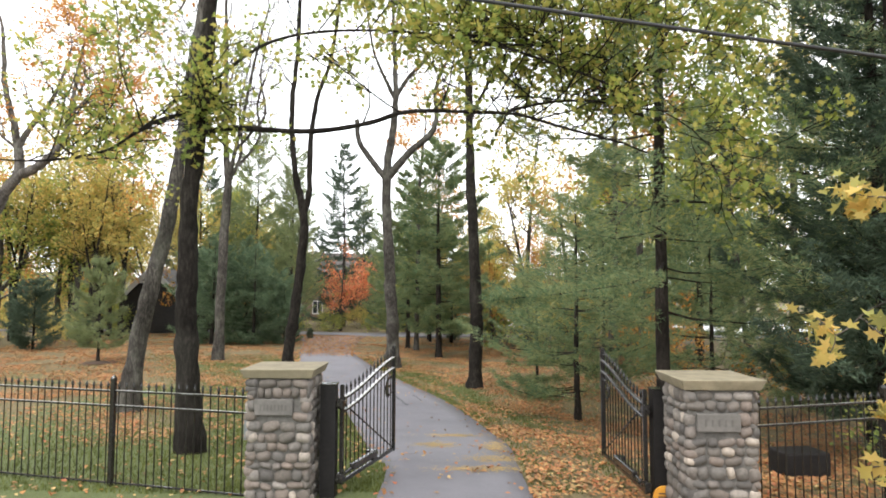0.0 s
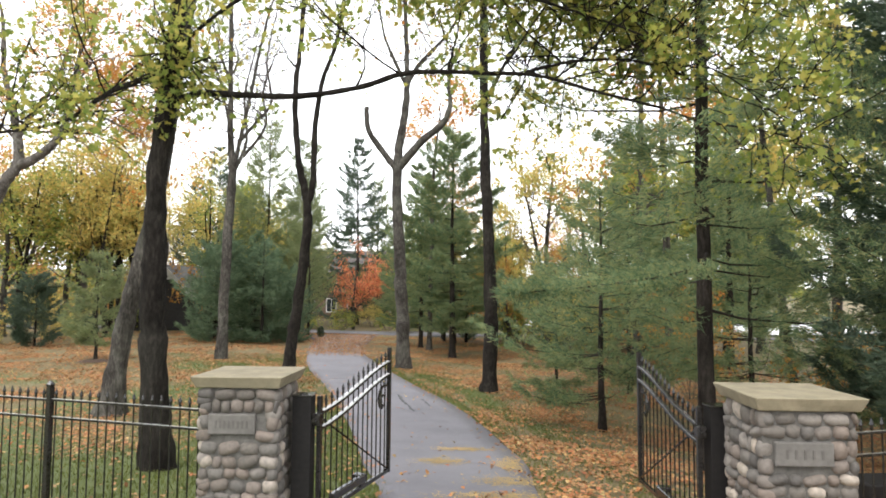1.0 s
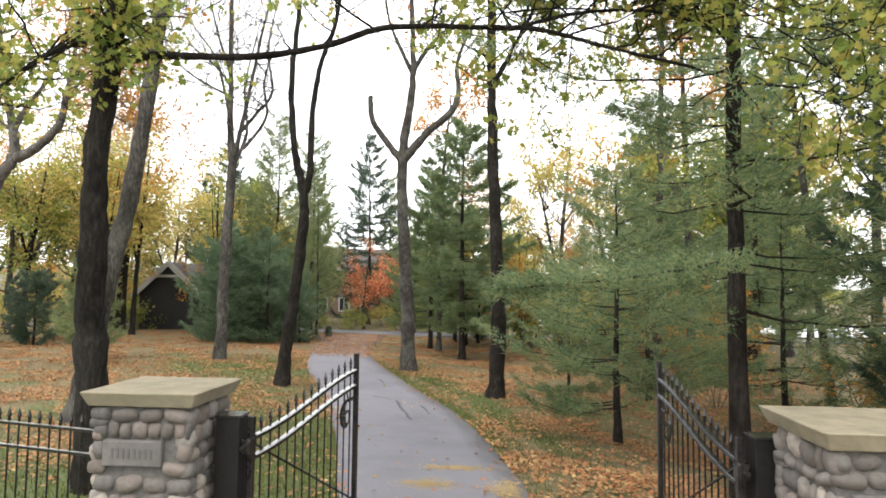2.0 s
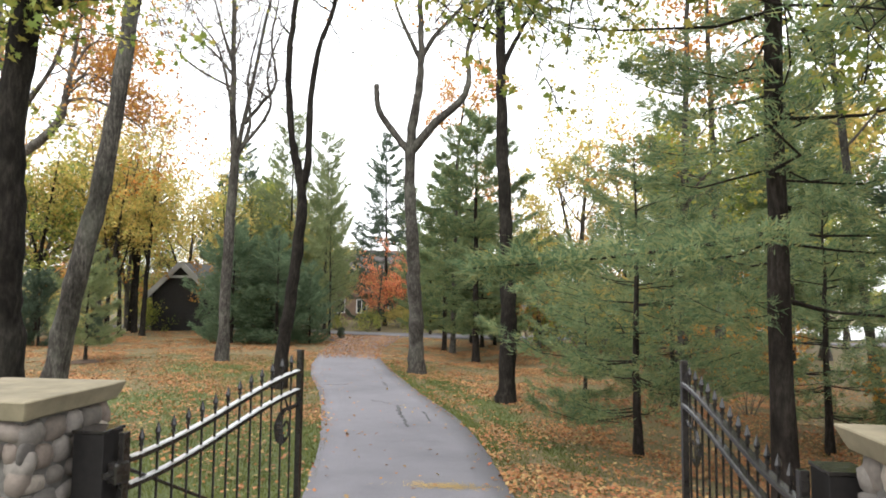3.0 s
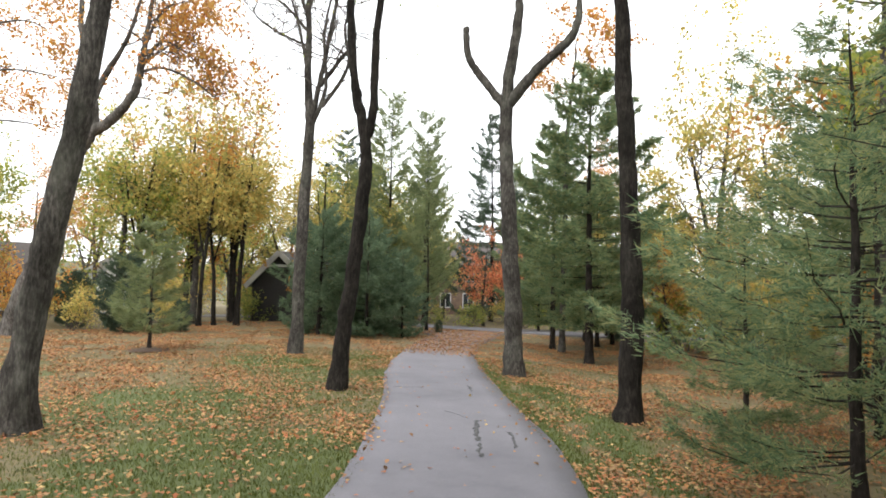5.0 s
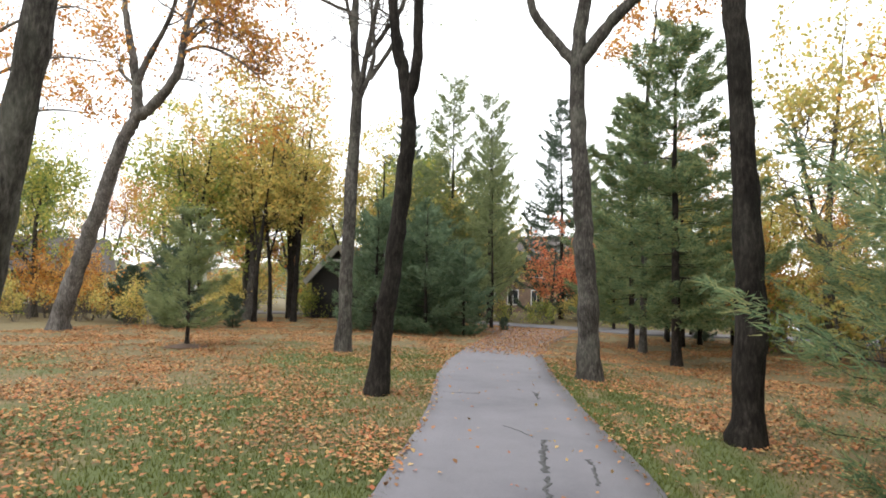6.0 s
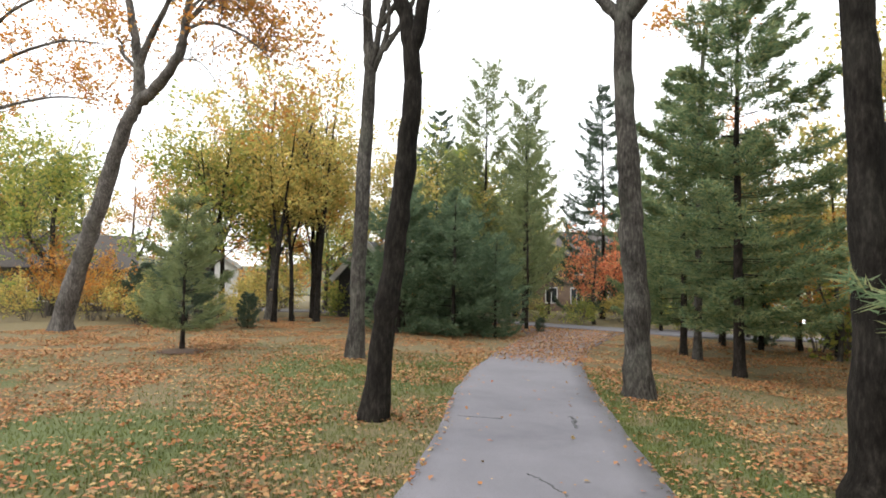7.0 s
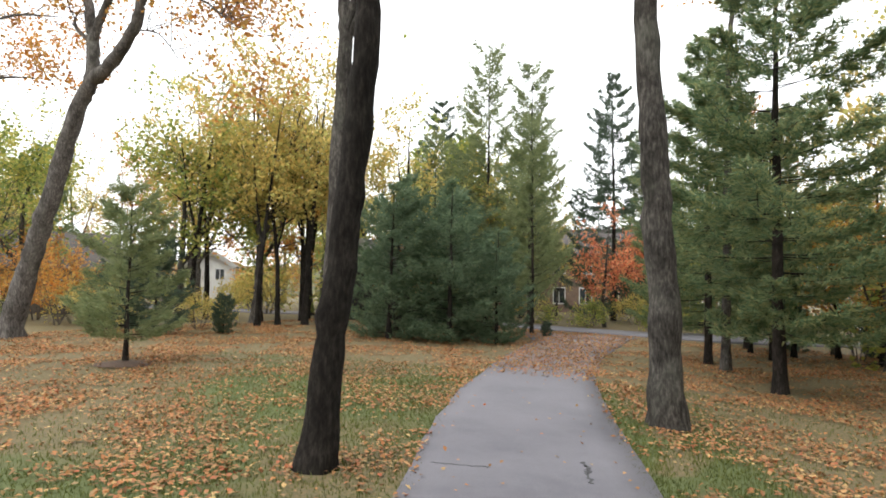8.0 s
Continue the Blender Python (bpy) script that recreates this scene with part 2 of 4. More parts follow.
class Geo:
    """Gathers many small pieces into one mesh."""

    def __init__(self):
        self.v, self.f, self.n = [], [], 0

    def add(self, v, f):
        self.v.append(v)
        self.f.append(np.asarray(f) + self.n)
        self.n += len(v)

    def tube(self, pts, radii, sides=6, rng=None, rough=0.0):
        pts = np.asarray(pts, float)
        n = len(pts)
        d = np.gradient(pts, axis=0)
        d /= np.linalg.norm(d, axis=1)[:, None] + 1e-9
        ref = np.array([1.0, 0, 0]) if abs(d[0][0]) < 0.8 else np.array([0, 1.0, 0])
        u = np.cross(d, ref)
        u /= np.linalg.norm(u, axis=1)[:, None] + 1e-9
        w = np.cross(d, u)
        a = np.linspace(0, 2 * math.pi, sides, endpoint=False)
        rr = np.asarray(radii, float)[:, None] * np.ones((1, sides))
        if rng is not None and rough:
            rr = rr * (1 + rough * rng.standard_normal((n, sides)))
        v = pts[:, None, :] + rr[:, :, None] * (np.cos(a)[None, :, None] * u[:, None, :] + np.sin(a)[None, :, None] * w[:, None, :])
        i, j = np.meshgrid(np.arange(n - 1), np.arange(sides), indexing="ij")
        j2 = (j + 1) % sides
        f = np.stack([i * sides + j, i * sides + j2, (i + 1) * sides + j2, (i + 1) * sides + j], -1).reshape(-1, 4)
        self.add(v.reshape(-1, 3), f)

    def done(self, name, mat, parent=None, label="", smooth=False):
        return mesh_object(name, np.concatenate(self.v), np.concatenate(self.f), mat, parent, label, smooth)


MAPLE = [(-0.5, 0), (-0.2, 0.12), (-0.2, 0.44), (0.04, 0.2), (0.24, 0.42), (0.27, 0.14), (0.56, 0), (0.27, -0.14), (0.24, -0.42), (0.04, -0.2), (-0.2, -0.44), (-0.2, -0.12)]


def leaf_quads(centres, size, rng, flat=0.0, lobed=False):
    """A folded diamond, or a lobed outline, for each leaf."""
    n = len(centres)
    d = rng.standard_normal((n, 3))
    if flat:
        d[:, 2] *= 1 - flat
    d /= np.linalg.norm(d, axis=1)[:, None]
    up = rng.standard_normal((n, 3)) * (1 - flat * 0.75)
    up[:, 2] += 1.2 + 6 * flat
    s = np.cross(d, up)
    s /= np.linalg.norm(s, axis=1)[:, None] + 1e-9
    nn = np.cross(s, d)
    k = (size * rng.uniform(0.65, 1.3, n))[:, None]
    if lobed:
        v = np.stack([centres + d * k * u + s * k * w + nn * k * abs(w) * 0.35 for u, w in MAPLE], 1).reshape(-1, 3)
        return v, np.arange(len(MAPLE) * n).reshape(-1, len(MAPLE))
    a = centres - d * k * 0.5
    c = centres + d * k * 0.55
    b = centres + s * k * 0.42 + nn * k * 0.13 - d * k * 0.05
    e = centres - s * k * 0.42 + nn * k * 0.13 - d * k * 0.05
    v = np.stack([a, b, c, e], 1).reshape(-1, 3)
    f = np.arange(4 * n).reshape(-1, 4)
    return v, f


# ---- the lie of the land ----
G_Y = np.array([-300, -60, 0, 5, 8, 11, 14, 18, 24, 32, 46, 60, 120, 400, 1500.0])
G_Z = np.array([0.6, 0.2, -0.2, -0.36, -0.52, -0.8, -1.0, -1.2, -1.3, -1.36, -1.52, -1.66, -2.2, -3.0, -3.0])
_yy = np.arange(-300, 1500, 0.5)
_zz = np.convolve(np.pad(np.interp(_yy, G_Y, G_Z), 4, mode="edge"), np.ones(9) / 9, mode="valid")


def land(x, y):
    x, y = np.asarray(x, float), np.asarray(y, float)
    z = np.interp(y, _yy, _zz)
    z = z - 0.015 * np.clip(x + 5, -12, 12) * np.clip((y - 10) / 8, 0, 1)
    z = z - 0.09 * np.clip(x - drive_x(y) - 1.6, 0, 4) * np.clip((y - 11) / 5, 0, 1) * np.clip((26 - y) / 6, 0.4, 1) * np.clip((60 - y) / 20, 0, 1)
    away = np.clip((np.abs(x - drive_x(y)) - 1.8) / 2, 0, 1)
    return z + away * 0.035 * (np.sin(x * 0.7 + 1.3 * np.sin(y * 0.31)) + np.sin(y * 0.83 + x * 0.27))


DRIVE = np.array([(-30, 0.2, 2.2), (0, 0.0, 1.9), (5, -0.1, 1.35), (7.9, -0.22, 1.0), (9.3, -0.12, 1.0), (10.6, -0.15, 1.1), (12.5, -0.53, 1.38), (14, -0.8, 1.42), (16, -1.2, 1.52), (18, -1.6, 1.6),
                  (20, -2.25, 1.6), (24, -3.65, 1.52), (26, -4.45, 1.55), (30, -5.85, 1.6), (34, -6.95, 1.5), (40, -8.2, 1.6), (46, -9.0, 2.0), (51, -10.5, 3.0)])


def drive_x(y):
    return np.interp(y, DRIVE[:, 0], DRIVE[:, 1])


def drive_half(y):
    return np.interp(y, DRIVE[:, 0], DRIVE[:, 2])


def leaf_cover(x, y):
    """How thickly leaves lie, 0 to 1: thin by the drive, in windrows on its right, thick under the trees."""
    off = np.abs(x - drive_x(y)) - drive_half(y)
    right = x > drive_x(y)
    wave = 0.12 * np.sin(y * 0.9) + 0.06 * np.sin(y * 2.3)
    lawn = 0.3 + 0.35 * np.clip((off - 2) / 8, 0, 1) + 0.17 * (np.sin(x * 0.8 + 1.4 * np.sin(y * 0.5)) + np.sin(y * 0.7 + x * 0.3))
    windrow = np.exp(-((off - 0.85 - wave) / 0.22) ** 2) * 0.75 + np.clip((off - 1.6 - wave) / 1.2, 0, 1) * 0.8 + 0.08 + 0.6 * np.clip((19 - y) / 5, 0, 1)
    lawn = lawn - 0.42 * np.clip((19 - y) / 6, 0, 1)
    near_gate = np.clip((13 - y) / 4, 0, 1) * np.exp(-np.clip(off, 0, 9) / 1.3) * 0.8
    c = np.where(right, np.maximum(windrow, near_gate), lawn)
    c = np.maximum(c, 0.66 * np.clip((y - 25 + 0.25 * off) / 12, 0, 1))
    return np.clip(c, 0, 1)


def spaced(lo, hi, step, far):
    c = list(np.arange(lo, hi + step, step))
    s, a, b = step, lo, hi
    while b < far:
        s *= 1.35
        a, b = a - s, b + s
        c = [a] + c + [b]
    return np.array(c)


gx, gy = spaced(-40, 24, 0.5, 1500), spaced(-6, 66, 0.5, 1400)
GX, GY = np.meshgrid(gx, gy)
GZ = land(GX, GY) - 0.03
nx, ny = len(gx), len(gy)
i, j = np.meshgrid(np.arange(nx - 1), np.arange(ny - 1))
quads = np.stack([j * nx + i, j * nx + i + 1, (j + 1) * nx + i + 1, (j + 1) * nx + i], -1).reshape(-1, 4)
ground = mesh_object("ground", np.stack([GX, GY, GZ], -1).reshape(-1, 3), quads, M_GROUND, smooth=True)
cover = ground.data.attributes.new("litter", "FLOAT", "POINT")
cover.data.foreach_set("value", leaf_cover(GX.ravel(), GY.ravel()).astype(np.float32))
tagged(ground, "patchy green lawn strewn with brown and orange leaves", "lawn", kind="structure")


def ribbon(name, centre, half, mat, lift, across=7, skirt=0.08, wobble=0.0, seed=3):
    """A strip of paving on the land, with an edge that turns down into the ground."""
    rng = np.random.default_rng(seed)
    centre, half = np.asarray(centre, float), np.asarray(half, float)
    d = np.gradient(centre, axis=0)
    d /= np.linalg.norm(d, axis=1)[:, None]
    side = np.stack([d[:, 1], -d[:, 0]], -1)
    rows = []
    ws = np.cumsum(rng.standard_normal((len(centre), 2)), 0) * 0.25
    ws = wobble * (ws - np.stack([np.convolve(ws[:, q], np.ones(15) / 15, mode="same") for q in (0, 1)], -1))
    for u in np.linspace(-1, 1, across):
        w = half * u + (ws[:, 0] if u == -1 else ws[:, 1] if u == 1 else 0)
        p = centre + side * w[:, None]
        rows.append(np.column_stack([p, land(p[:, 0], p[:, 1]) + lift]))
    first, last = rows[0].copy(), rows[-1].copy()
    first[:, 2] -= skirt
    last[:, 2] -= skirt
    rows = [first] + rows + [last]
    v = np.stack(rows, 1)
    n, k = v.shape[:2]
    a, b = np.meshgrid(np.arange(n - 1), np.arange(k - 1), indexing="ij")
    f = np.stack([a * k + b, a * k + b + 1, (a + 1) * k + b + 1, (a + 1) * k + b], -1).reshape(-1, 4)
    return mesh_object(name, v.reshape(-1, 3), f, mat)


dy = np.arange(-30, 50.5, 0.4)
smooth_x = np.convolve(np.pad(drive_x(dy), 5, mode="edge"), np.ones(11) / 11, mode="valid")
driveway = ribbon("road", np.column_stack([smooth_x, dy]), drive_half(dy), M_ASPHALT, 0.012, wobble=0.06)
tagged(driveway, "worn grey asphalt driveway curving between the trees", "driveway", kind="structure")
sx = np.arange(-60, 30, 0.8)
lane = ribbon("pavement", np.column_stack([sx, 54.2 + 0.02 * (sx + 10) ** 2 * np.exp(-((sx + 10) / 22) ** 2)]), 1.9 + 0 * sx, M_ASPHALT, 0.03)
tagged(lane, "pale grey paved lane crossing behind the trees", "lane", kind="structure")


# ---- trees ----
def zl(x, y):
    return float(land(x, y))


def curve_through(pts, n):
    """Points along a smooth line through pts."""
    pts = np.asarray(pts, float)
    t = np.linspace(0, len(pts) - 1, n)
    out = []
    for s in t:
        k = min(int(s), len(pts) - 2)
        u = s - k
        p0, p1, p2, p3 = pts[max(k - 1, 0)], pts[k], pts[k + 1], pts[min(k + 2, len(pts) - 1)]
        out.append(0.5 * (2 * p1 + (p2 - p0) * u + (2 * p0 - 5 * p1 + 4 * p2 - p3) * u ** 2 + (3 * p1 - p0 - 3 * p2 + p3) * u ** 3))
    return np.array(out)


def grow(geo, tips, start, way, length, radius, depth, rng, lift=0.15):
    """A bough that bends, thins and divides; its twig ends go into tips."""
    n = 6 if depth > 1 else 4
    pts, d = [np.array(start, float)], np.array(way, float) / np.linalg.norm(way)
    for _ in range(n):
        d = d + rng.standard_normal(3) * 0.17 + np.array([0, 0, lift * 0.35])
        d /= np.linalg.norm(d)
        pts.append(pts[-1] + d * length / n)
    radii = np.linspace(radius, max(radius * 0.3, 0.009), n + 1)
    geo.tube(pts, radii, 6 if depth > 2 else 4 if depth > 1 else 3)
    if depth <= 1:
        tips.extend(pts[2:])
        return
    for k in range(rng.integers(3, 6)):
        i = rng.integers(2, n + 1)
        side = np.cross(d, rng.standard_normal(3))
        side /= np.linalg.norm(side) + 1e-9
        w = (pts[i] - pts[i - 1]) / (length / n) * 0.6 + side * rng.uniform(0.5, 0.95)
        grow(geo, tips, pts[i], w, length * rng.uniform(0.45, 0.7), radii[i] * 0.65, depth - 1, rng, lift)


def broadleaf(name, label, stems, bark_mat, leaf_mat, leaves, leaf_size, seed, boughs=5, reach=3.0, spread=0.45, depth=3, from_u=0.45, group="", flare=1.45, clumps=0.4, lobed=False):
    """A tree from given stems [(points, r_foot, r_top), ...], many shaped to fit the camera's view, with boughs, twigs
    and leaves of its own.
    """
    rng = np.random.default_rng(seed)
    foot = stems[0][0][0]
    tree = empty(name, foot, label, "tree", group)
    tips = []
    for q, (pts, r0, r1) in enumerate(stems):
        line = curve_through(np.array(pts, float) - np.array(foot), 7 * len(pts))
        u = np.linspace(0, 1, len(line))
        radii = r0 + (r1 - r0) * u
        if q == 0:
            h = line[:, 2] - line[0, 2]
            radii = radii * (1 + (flare - 1) * np.exp(-h / 0.32))
            line[0, 2] -= 0.25
        line[1:-1, :2] += rng.standard_normal((len(line) - 2, 2)) * r0 * 0.05
        g = Geo()
        g.tube(line, radii * (1 + 0.05 * rng.standard_normal(len(line))), 14 if r0 > 0.12 else 8, rng, 0.03)
        g.done("trunk" if q == 0 else "limb", bark_mat, tree, smooth=True)
        if q and r1 >= 0.1:
            continue
        many = boughs if len(stems) == 1 or q else max(1, boughs // 3)
        for k in range(many):
            s = rng.uniform(from_u if q == 0 or r0 > 0.12 else 0.25, 1.0)
            at = int(s * (len(line) - 1))
            ang = rng.uniform(0, 2 * math.pi)
            w = np.array([math.cos(ang), math.sin(ang), rng.uniform(0.2, 0.9)])
            bough = Geo()
            grow(bough, tips, line[at], w, reach * rng.uniform(0.6, 1.15), max(radii[at] * 0.42, 0.015), depth, rng)
            bough.done("bough", M_TWIG if bark_mat is not M_BARK_DARK else bark_mat, tree)
        bough = Geo()
        grow(bough, tips, line[-1], line[-1] - line[-3], reach * 0.9, r1 * 0.9, depth, rng)
        bough.done("bough", M_TWIG if bark_mat is not M_BARK_DARK else bark_mat, tree)
    if leaves and tips:
        tips = np.array(tips)
        tips = tips[rng.permutation(len(tips))[:max(8, int(len(tips) * clumps))]]
        c = tips[rng.integers(0, len(tips), leaves)] + rng.standard_normal((leaves, 3)) * spread
        v, f = leaf_quads(c, leaf_size, rng, lobed=lobed)
        tagged(mesh_object("crown", v, f, leaf_mat, tree), kind="stuff")
    return tree


def conifer(name, label, height, spread, skirt, seed, needle_mat, droop=0.1, tuft=0.17, dense=1.0, radius=0.16, ragged=0.3, gap=0.5, power=0.85, width=0.021, blades=9, group="", tilt=0.25, split=False, reaching=()):
    """A pine or spruce standing at the origin: trunk, whorls of boughs, and sprays of needles along them."""
    rng = np.random.default_rng(seed)
    tree = empty(name, (0, 0, 0), label, "tree", group)
    g = Geo()
    zs = np.linspace(-0.3, height, 18)
    g.tube(np.column_stack([0.04 * np.cumsum(rng.standard_normal(18)) * radius * 3, 0.04 * np.cumsum(rng.standard_normal(18)) * radius * 3, zs]),
           radius * (1 - 0.93 * np.clip(zs / height, 0, 1)) * (1 + 0.4 * np.exp(-np.clip(zs, 0, 9) / 0.25)), 10, rng, 0.04)
    g.done("trunk", M_BARK_PINE, tree, smooth=True)
    wood, centres, ways = Geo(), [], []
    for line in reaching:
        pts = curve_through(line, 12)
        long_bough = Geo()
        long_bough.tube(pts, np.linspace(0.035, 0.006, 12), 6)
        long_bough.done("bough", M_BARK_PINE, tree)
        run = pts[-1] - pts[0]
        a = math.atan2(run[1], run[0])
        lat = np.array([-math.sin(a), math.cos(a), 0])
        m = int(np.linalg.norm(run) * 85)
        t = rng.uniform(0.25, 1.0, m) ** 0.8
        p = np.stack([np.interp(t, np.linspace(0, 1, 12), pts[:, q]) for q in range(3)], -1)
        off = rng.uniform(-1, 1, m) * (0.55 * np.minimum(1, (1.08 - t) * 3))
        p = p + lat * off[:, None] + np.array([math.cos(a), math.sin(a), 0]) * np.abs(off)[:, None] * 0.4
        p[:, 2] += rng.normal(0.02, 0.07, m) - 0.12 * np.abs(off)
        centres.append(p)
        ways.append(np.array([math.cos(a), math.sin(a), 0.1])[None, :] + lat * (np.sign(off) * 0.75)[:, None])
    z = skirt
    while z < height - 0.15:
        u = (z - skirt) / (height - skirt)
        full = spread * ((1 - u) ** power * min(1, 0.62 + 1.6 * u) + 0.04)
        for k in range(rng.integers(4, 7)):
            a = rng.uniform(0, 2 * math.pi)
            length = full * rng.uniform(1 - ragged * 1.6, 1 + ragged * 0.5)
            if length < 0.08:
                continue
            n = 6
            s = np.linspace(0, 1, n)
            rise = (tilt + 0.38 * u) * s - droop * 1.9 * s * (1.5 - s) * (1 - u) + 0.18 * s ** 3
            pts = np.column_stack([np.cos(a) * s * length, np.sin(a) * s * length, z + rng.uniform(-0.12, 0.12) + rise * length])
            pts[1:, :2] += rng.standard_normal((n - 1, 2)) * 0.04 * length
            if split:
                wood = Geo()
            wood.tube(pts, np.linspace(0.006 + 0.0045 * length, 0.003, n), 4)
            if split:
                wood.done("bough", M_BARK_PINE, tree)
            m = int(length * 26 * dense) + 4
            t = rng.uniform(0.12, 1.0, m) ** 0.75
            p = np.stack([np.interp(t, s, pts[:, q]) for q in range(3)], -1)
            lat = np.array([-math.sin(a), math.cos(a), 0])
            off = rng.uniform(-1, 1, m) * (0.34 * length * (1.08 - t) + 0.05)
            p = p + lat * off[:, None]
            p[:, 0] -= np.cos(a) * np.abs(off) * -0.45
            p[:, 1] -= np.sin(a) * np.abs(off) * -0.45
            p[:, 2] += rng.normal(0.0, 0.05, m) - droop * 0.25 * np.abs(off)
            w = np.array([math.cos(a), math.sin(a), 0.12])[None, :] + lat * (np.sign(off) * 0.75)[:, None]
            centres.append(p)
            ways.append(w)
        z += gap * rng.uniform(0.75, 1.25)
    if not split:
        tagged(wood.done("bough_mass", M_BARK_PINE, tree), kind="stuff")
    c, w = np.concatenate(centres), np.concatenate(ways)
    c, w = np.repeat(c, blades, 0), np.repeat(w, blades, 0)
    d = w + rng.standard_normal(c.shape) * 0.62
    d[:, 2] += 0.15
    d /= np.linalg.norm(d, axis=1)[:, None]
    side = np.cross(d, rng.standard_normal(c.shape))
    side /= np.linalg.norm(side, axis=1)[:, None] + 1e-9
    k = (tuft * rng.uniform(0.6, 1.25, len(c)))[:, None]
    c = c + rng.standard_normal(c.shape) * 0.03
    v = np.stack([c - side * width * 0.5, c + side * width * 0.5, c + d * k], 1).reshape(-1, 3)
    tagged(mesh_object("needle_mass", v, np.arange(len(v)).reshape(-1, 3), needle_mat, tree), kind="stuff")
    return tree


def stand(tree, x, y, scale=1.0, turn=0.0, tall=1.0):
    tree.matrix_world = Matrix.LocRotScale((x, y, zl(x, y) - 0.02), Euler((0, 0, radians(turn))), (scale, scale, scale * tall))
    return tree


def again(tree, x, y, scale=1.0, turn=0.0, tall=1.0):
    keep = tree.matrix_basis.copy()
    tree.matrix_basis = Matrix.Identity(4)
    made = copy_thing(tree, Matrix.LocRotScale((x, y, zl(x, y) - 0.02), Euler((0, 0, radians(turn))), (scale, scale, scale * tall)))
    tree.matrix_basis = keep
    return made


# the tall trees along the drive
broadleaf("maple_tree", "large dark-barked maple with yellow-green leaves beside the fence",
          [([(-4.86, 11.24, -0.86), (-4.92, 11.1, 1.0), (-4.92, 11.05, 2.1), (-4.9, 11.0, 3.7), (-4.72, 11.0, 5.6), (-4.62, 11.0, 7.2), (-4.4, 11.1, 10), (-4.2, 11.2, 14)], 0.215, 0.08),
           ([(-4.75, 11.0, 4.85), (-4.2, 10.85, 4.95), (-3.6, 10.7, 4.88), (-2.6, 10.6, 4.82), (-1.7, 10.6, 4.95), (-0.95, 10.6, 5.16), (0.2, 10.6, 5.14), (0.9, 10.6, 5.1), (1.7, 10.55, 4.85), (2.65, 10.5, 4.58)], 0.06, 0.02),
           ([(0.6, 10.6, 5.12), (1.5, 10.7, 5.35), (2.5, 10.8, 5.35), (3.4, 10.9, 5.0)], 0.03, 0.012),
           ([(0.3, 10.4, 6.25), (1.4, 10.6, 6.3), (2.4, 10.9, 6.2), (3.6, 11.2, 5.9)], 0.025, 0.01),
           ([(-4.7, 11.0, 5.7), (-3.4, 10.8, 6.5), (-1.6, 10.6, 6.6), (0.2, 10.4, 6.3), (1.6, 10.2, 5.8), (2.9, 10.1, 5.2)], 0.032, 0.012),
           ([(-4.75, 11.0, 5.2), (-5.3, 11.0, 5.2), (-5.9, 11.05, 4.95), (-6.5, 11.1, 4.6), (-7.6, 11.2, 4.45), (-8.6, 11.4, 4.5)], 0.045, 0.015)],
          M_BARK_DARK, M_LEAF_GREEN, 17000, 0.125, 11, boughs=13, reach=2.0, spread=0.15, clumps=0.55, lobed=True, from_u=0.5, flare=1.7)
broadleaf("leaning_tree", "tall leaning grey-barked tree with a bare trunk on the lawn",
          [([(-9.06, 17.18, -1.17), (-8.75, 17.22, 1.2), (-8.12, 17.28, 4.2), (-7.66, 17.34, 8), (-7.2, 17.4, 12), (-6.9, 17.5, 16)], 0.26, 0.1)],
          M_BARK, M_LEAF_ORANGE, 900, 0.13, 12, boughs=6, reach=3.2, from_u=0.68, flare=1.9)
broadleaf("twin_stemmed_tree", "dark-trunked tree forking into two bare stems beside the driveway",
          [([(-6.59, 24.02, -1.32), (-6.42, 24.02, 0.34), (-6.18, 24.02, 2.06), (-5.96, 24.02, 4.21), (-6.07, 24.02, 5.5), (-6.34, 24.02, 6.68), (-6.52, 24.02, 9.15), (-6.33, 24.02, 11.41), (-6.27, 24.12, 15.6)], 0.225, 0.06),
           ([(-6.02, 24.02, 4.96), (-5.8, 24.02, 5.82), (-5.75, 24.02, 7.97), (-5.51, 24.02, 9.63), (-4.99, 24.02, 11.3), (-4.52, 24.12, 15.06)], 0.13, 0.05)],
          M_BARK_DARK, M_LEAF_OLIVE, 250, 0.12, 13, boughs=6, reach=2.6, from_u=0.75)
broadleaf("forked_tree", "grey tree with a sawn-off stub and spreading fork",
          [([(-3.02, 29.7, -1.38), (-3.15, 29.7, 1.59), (-3.31, 29.7, 4.37), (-3.41, 29.7, 7.66), (-3.11, 29.7, 9.83), (-3, 29.7, 11.37), (-3.07, 29.7, 13.64), (-3.21, 29.8, 16.52)], 0.31, 0.07),
           ([(-3.45, 29.7, 7.46), (-4.18, 29.7, 8.38), (-4.74, 29.7, 9.26), (-4.86, 29.7, 10.29)], 0.15, 0.11),
           ([(-3.3, 29.7, 7.56), (-2.39, 29.7, 8.64), (-1.33, 29.75, 9.62), (-1.04, 29.8, 10.55), (-1.09, 29.9, 11.89), (-0.47, 30, 13.43)], 0.2, 0.05),
           ([(-3.05, 29.7, 11.27), (-2.36, 29.7, 12.4), (-1.13, 29.7, 13.74), (-0.2, 29.8, 15.49)], 0.12, 0.04),
           ([(-3.03, 29.7, 11.27), (-3.56, 29.7, 12.4), (-4.07, 29.7, 13.64), (-4.4, 29.7, 15.49)], 0.1, 0.04)],
          M_BARK, M_LEAF_ORANGE, 500, 0.14, 14, boughs=4, reach=2.6, from_u=0.8)
